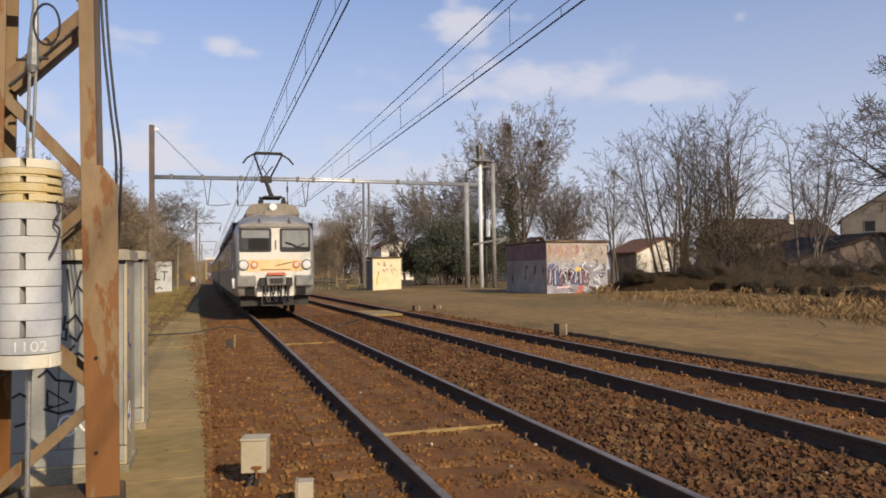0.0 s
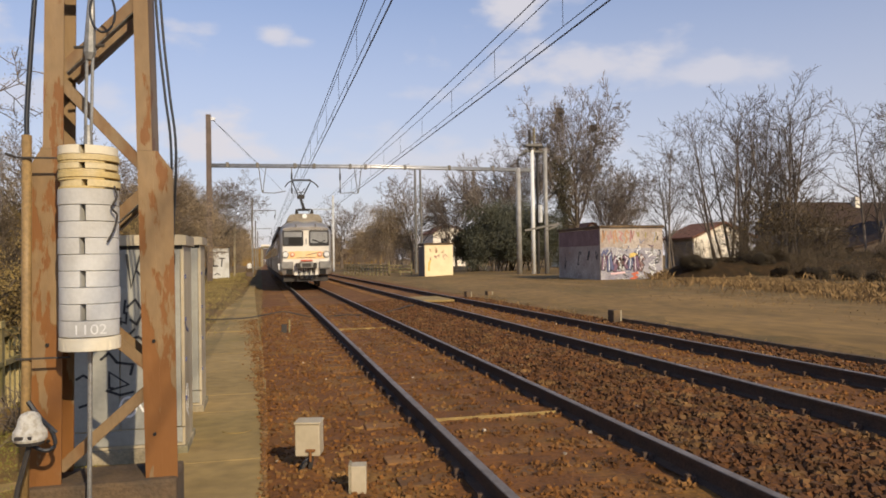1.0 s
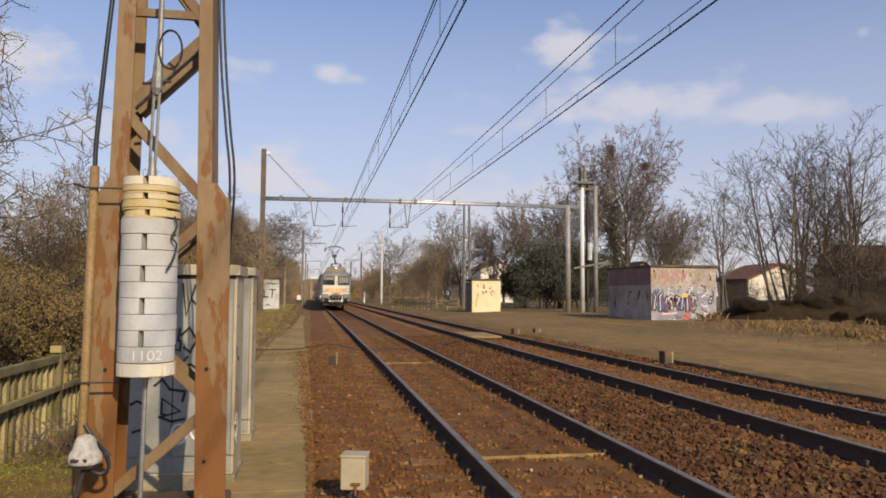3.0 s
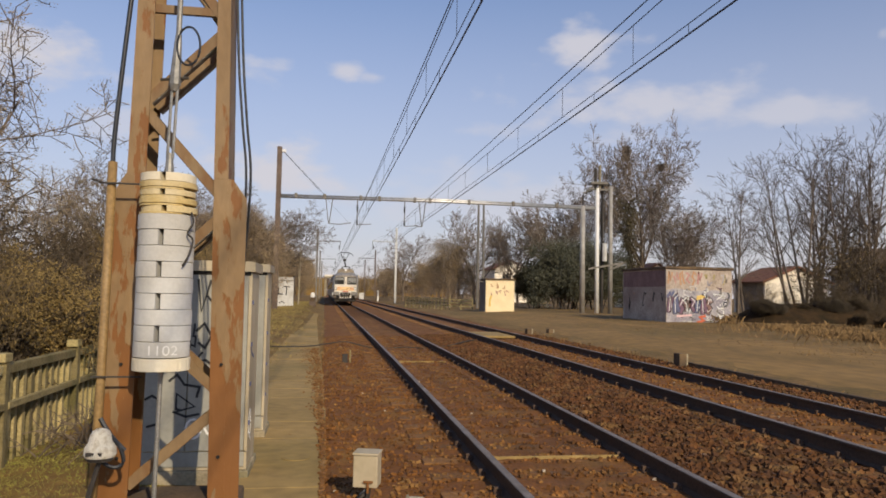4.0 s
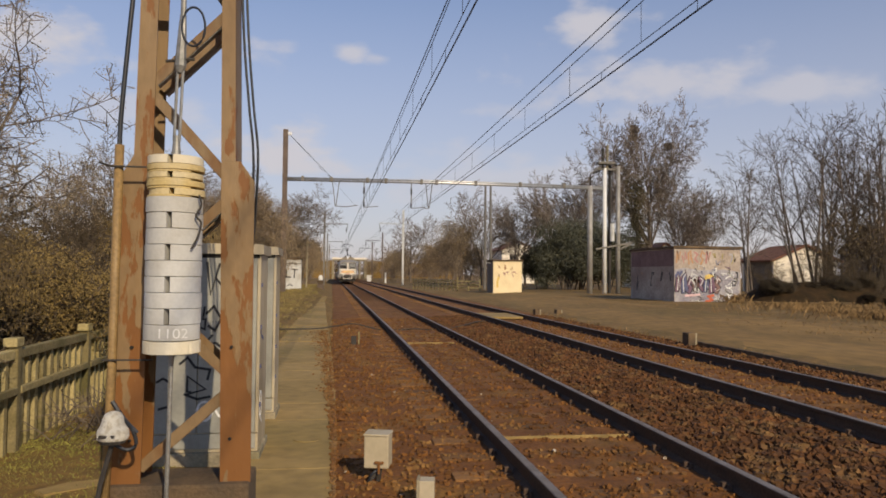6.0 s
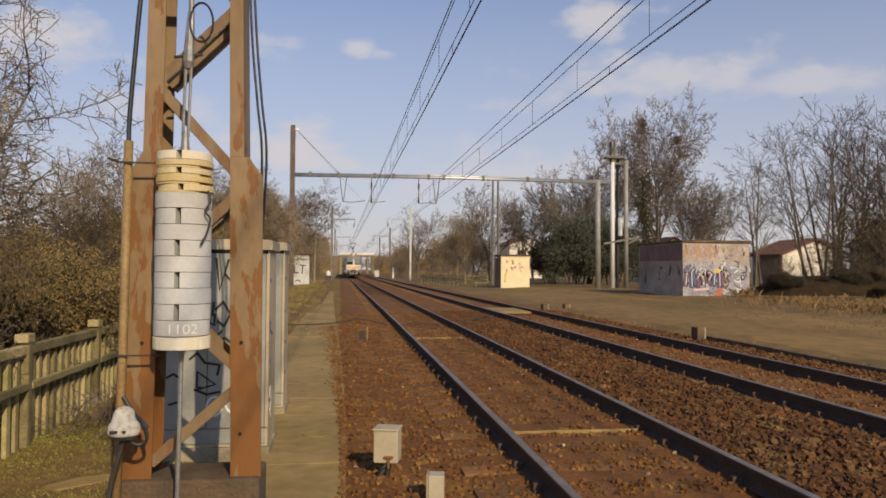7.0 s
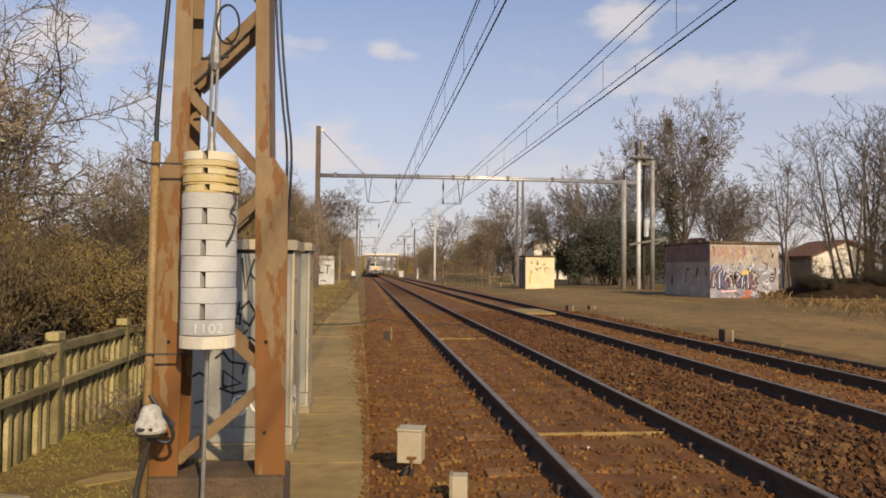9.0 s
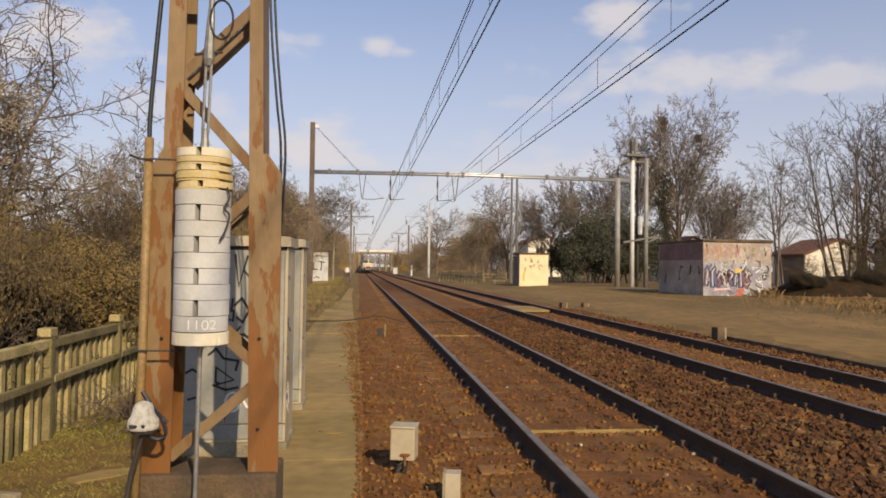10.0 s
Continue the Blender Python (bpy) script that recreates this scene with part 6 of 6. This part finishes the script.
def make_train():
    t = thing("train", "stainless steel electric train with an orange front band", "train", (2.2125, 25.8, 0))
    L = 25.0
    body = part("body", loft([(0.0, 1.2, 3.12, 0.74), (0.04, 1.27, 3.2, 0.7), (0.12, 1.32, 3.32, 0.7), (0.3, 1.36, 3.46, 0.7), (0.6, 1.38, 3.56, 0.72), (1.1, 1.4, 3.62, 0.75), (L, 1.4, 3.62, 0.75)]), M_steel, t, "stainless steel car body", True)
    part("roof_skin", loft([(0.62, 1.385, 3.585, 3.0), (1.1, 1.405, 3.645, 3.0), (L - 0.02, 1.405, 3.645, 3.0)]), M_roofgrey, body, "grimy grey roof", True)
    part("front_panel", prism([(-1.16, 0.98), (-1.19, 1.4), (-1.19, 2.9), (-1.1, 3.06), (1.1, 3.06), (1.19, 2.9), (1.19, 1.4), (1.16, 0.98)], "y", -0.012, -0.001), M_front, body, "pale silver front panel")
    part("brow", prism([(-1.22, 3.05), (1.22, 3.05), (1.12, 3.14), (0.6, 3.2), (-0.6, 3.2), (-1.12, 3.14)], "y", -0.06, 0.08, None, 0.01), M_roofgrey, t, "grey brow over the windscreens")
    for x0, x1 in ((-1.2, -0.13), (0.15, 1.2)):
        w = part("windscreen", rounded(x0, x1, 2.2, 3.02, 0.07, -0.03, -0.013), M_under, t, "black rubber window surround")
        part("pane", rounded(x0 + 0.06, x1 - 0.06, 2.26, 2.96, 0.05, -0.036, -0.031), M_panegrey, w)
        # pale patches on the glass imitate the sky's reflection
        if x0 < 0:
            part("blind", box(x0 + 0.08, x1 - 0.08, -0.04, -0.037, 2.68, 2.94), M_panesheen, w, "pale patch standing for sky reflected in the upper pane")
            part("seat_back", rounded(x0 + 0.3, x1 - 0.1, 2.27, 2.66, 0.06, -0.038, -0.0365), M_slot, w)
        else:
            part("blind", rounded(x0 + 0.08, x1 - 0.08, 2.36, 2.94, 0.05, -0.04, -0.037), M_panesheen, w, "pale patch standing for sky reflected across the pane")
            part("wiper", stroke([(0.2, 0.32), (0.42, 0.25), (0.6, 0.16), (0.98, 0.1)], 0.07, 0.012, (x0, -0.045, 2.2), (1, 0, 0), (0, 0, 1)), M_slot, w)
            part("wiper_arm", stroke([(0.5, 0.0), (0.62, 0.18), (0.85, 0.3)], 0.03, 0.012, (x0, -0.055, 2.2), (1, 0, 0), (0, 0, 1)), M_slot, w)
    part("centre_handrail", box(-0.015, 0.03, -0.05, -0.012, 2.3, 2.6, 0.004), M_greysteel, t)
    part("orange_band", prism([(-0.96, 1.53), (0.94, 1.53), (0.94, 1.9), (0.55, 1.95), (-0.88, 1.93), (-0.98, 1.87)], "y", -0.018, -0.0125), M_band, t, "orange band")
    part("band_line", box(-0.5, 0.5, -0.022, -0.0185, 1.575, 1.605), M_under, t)
    part("band_line", bar((0.0, -0.02, 1.72), (0.6, -0.02, 1.85), 0.03, 0.004), M_under, t)
    for s in (-1, 1):
        lamp = part("headlight", tube([(s * 1.06, -0.012, 1.76), (s * 1.06, -0.06, 1.76), (s * 1.06, -0.075, 1.76)], [0.18, 0.18, 0.165], 20), M_greysteel, t, "round headlight with a dark rim")
        part("lens", tube([(s * 1.06, -0.076, 1.76), (s * 1.06, -0.084, 1.76), (s * 1.06, -0.088, 1.76)], [0.14, 0.12, 0.05], 18), M_lamp, lamp)
        red = part("tail_light", tube([(s * 0.71, -0.019, 1.76), (s * 0.71, -0.055, 1.76)], [0.13, 0.125], 18), M_redring, t, "round red tail light")
        part("lens", tube([(s * 0.71, -0.056, 1.76), (s * 0.71, -0.065, 1.76)], [0.085, 0.06], 14), M_lens, red)
        part("buffer_box", box(min(s * 0.66, s * 1.28), max(s * 0.66, s * 1.28), -0.16, 0.1, 1.02, 1.4, 0.04), M_grille, t, "grey corner step box")
        # raised dark plate in place of the shade inside the buffer pocket
        part("corner_recess", box(min(s * 0.7, s * 1.02), max(s * 0.7, s * 1.02), -0.03, -0.0125, 0.72, 0.99), M_slot, t)
        part("brow_lug", box(s * 0.5 - 0.03, s * 0.5 + 0.03, -0.1, 0.2, 3.19, 3.36, 0.01), M_greysteel, t)
        if s > 0:
            continue
        part("side_marker", box(s * 1.39 - 0.03, s * 1.39 + 0.03, 0.5, 0.62, 1.62, 1.86, 0.01), M_white, t)
        part("step_plate", bar((s * 1.36, 0.2, 0.98), (s * 1.4, 0.2, 1.3), 0.09, 0.06), M_white, t)
    part("lower_apron", box(-0.62, 0.62, -0.02, -0.0125, 0.68, 1.3), M_front, t)
    for k in range(8):
        x = -0.42 + k * 0.12
        # dark bars on the apron take the place of shade in its slots
        part("apron_slot", box(x, x + 0.04, -0.026, -0.0205, 0.76, 1.05), M_slot, t)
    part("coupler_head", box(-0.33, 0.33, -0.42, -0.05, 1.06, 1.36, 0.03), M_grille, t, "grey coupler head")
    part("coupler_face", box(-0.22, 0.22, -0.45, -0.421, 1.12, 1.3, 0.01), M_under, t)
    part("coupler_cover", prism([(-0.31, 1.4), (0.33, 1.4), (0.29, 1.49), (-0.27, 1.49)], "y", -0.4, -0.05), M_red, t, "red plate above the coupler")
    for s in (-0.45, 0.45):
        part("coupler_side", box(s - 0.09, s + 0.09, -0.35, -0.05, 1.02, 1.32, 0.02), M_under, t)
    for k, (x, m) in enumerate(((-0.4, M_under), (-0.15, M_cable), (0.1, M_cable), (0.34, M_under))):
        part("hose", curve_tube([(x, -0.08, 1.02), (x + 0.05, -0.22, 0.75), (x + 0.12, -0.25, 0.5), (x + 0.22, -0.15, 0.62)], 0.03), m, t)
    part("coupling_frame", frame_bm(-0.48, 0.4, 0.36, 0.68, 0.04, -0.12, -0.05), M_under, t)
    part("underframe", box(-1.15, 1.15, 0.3, L - 0.2, 0.35, 0.8), M_under, t, "dark underframe equipment")
    for yb in (3.2, L - 3.5):
        bogie = part("bogie", box(-1.12, 1.12, yb - 1.6, yb + 1.6, 0.3, 0.62, 0.04), M_under, t, "dark bogie frame")
        for dy in (-1.2, 1.2):
            for s in (-1, 1):
                part("wheel", tube([(s * 0.70, yb + dy, 0.47), (s * 0.83, yb + dy, 0.47)], 0.46, 20), M_under, bogie)
    # side windows and doors
    for s in (-1, 1):
        for k in range(9):
            y = 2.4 + k * 2.45
            if k in (1, 4, 7):
                d = part("door", box(s * 1.40 - 0.012, s * 1.40 + 0.012, y, y + 1.3, 0.8, 2.85), M_steel_side, t)
                part("door_window", box(s * 1.413 - 0.004, s * 1.413 + 0.004, y + 0.2, y + 1.1, 1.75, 2.6), M_glass, d)
            else:
                part("side_window", box(s * 1.40 - 0.008, s * 1.40 + 0.008, y, y + 1.7, 1.75, 2.55), M_glass, t)
        part("fluted_panel", box(s * 1.40 - 0.01, s * 1.40 + 0.01, 1.2, L - 0.2, 0.8, 1.6), M_steel_side, t, "fluted lower side panel")
    # roof gear
    part("roof_fairing", prism([(-0.98, 3.5), (0.98, 3.5), (0.9, 3.68), (0.78, 3.9), (0.3, 3.95), (-0.3, 3.95), (-0.78, 3.9), (-0.9, 3.68)], "y", 0.75, 2.6, None, 0.05), M_fairing, t, "tan roof fairing")
    part("horn", tube([(-0.02, 0.74, 3.8), (-0.02, 0.5, 3.8)], [0.08, 0.13], 12), M_white, t)
    part("front_fairing", prism([(-0.35, 3.45), (0.35, 3.45), (0.3, 3.68), (-0.3, 3.68)], "y", 0.5, 0.76), M_fairing, t)
    for s in (-1, 1):
        part("roof_insulator", tube([(s * 0.4, 1.1, 3.92), (s * 0.4, 1.1, 4.03), (s * 0.4, 1.1, 4.12), (s * 0.4, 1.1, 4.2)], [0.07, 0.1, 0.06, 0.07], 8), M_under, t)
    panto = part("pantograph", box(-0.32, 0.32, 0.8, 1.9, 4.17, 4.22), M_under, t, "raised single-arm pantograph")
    part("lower_arm", tube([(-0.02, 1.1, 4.22), (-0.15, 2.2, 4.95)], [0.09, 0.07], 8), M_under, panto)
    part("knuckle", box(-0.32, 0.08, 2.05, 2.3, 4.85, 5.08, 0.03), M_under, panto)
    for s in (-1, 1):
        part("upper_arm", tube([(-0.12 + s * 0.12, 2.2, 4.98), (-0.12 + s * 0.48, 1.3, 5.72)], 0.035, 6), M_under, panto)
        part("brace", tube([(-0.12 + s * 0.12, 2.15, 5.0), (-0.12 - s * 0.2, 1.7, 5.4)], 0.02, 6), M_under, panto)
    part("collector_head", tube([(-1.0, 1.3, 5.42), (-0.86, 1.3, 5.62), (-0.6, 1.3, 5.78), (0.36, 1.3, 5.78), (0.62, 1.3, 5.62), (0.78, 1.3, 5.42)], 0.035, 6,
         tube([(-0.6, 1.1, 5.78), (0.36, 1.1, 5.78)], 0.05, 6)), M_under, panto)
    # the other cars of the set
    for k in range(1, 4):
        y0 = k * 25.6
        part("trailing_car", loft([(y0, 1.4, 3.62, 0.75), (y0 + 25, 1.4, 3.62, 0.75)]), M_steel_side, t, "stainless steel trailing car", True)
        part("gangway", box(-0.7, 0.7, y0 - 0.65, y0 + 0.05, 0.9, 3.3), M_under, t)
        part("trailing_underframe", box(-1.15, 1.15, y0 + 0.3, y0 + 24.7, 0.1, 0.8), M_under, t)
        for j in range(9):
            y = y0 + 1.6 + j * 2.5
            part("side_window", box(-1.408, 1.408, y, y + 1.7, 1.75, 2.55), M_glass, t)
    return t


train = make_train()
RUN = [(0.0, 25.8), (0.5, 32.3), (1.0, 39.2), (1.5, 46.2), (2.0, 53.2), (2.5, 60.2), (3.0, 68.0), (3.6, 76.4), (4.3, 86.0), (5.0, 95.5), (5.5, 102.4), (6.2, 112.2), (7.0, 123.5), (8.0, 138.0), (9.0, 152.8), (10.0, 168.0)]


def motions():
    rows = []
    for t, y in RUN:
        swing = math.degrees(math.atan2(bend(y + 9) - bend(y), 9))
        rows.append((t, pose(2.2125 + bend(y), y, 0, 0, 0, -swing)))
    walk(train, rows)


motions()
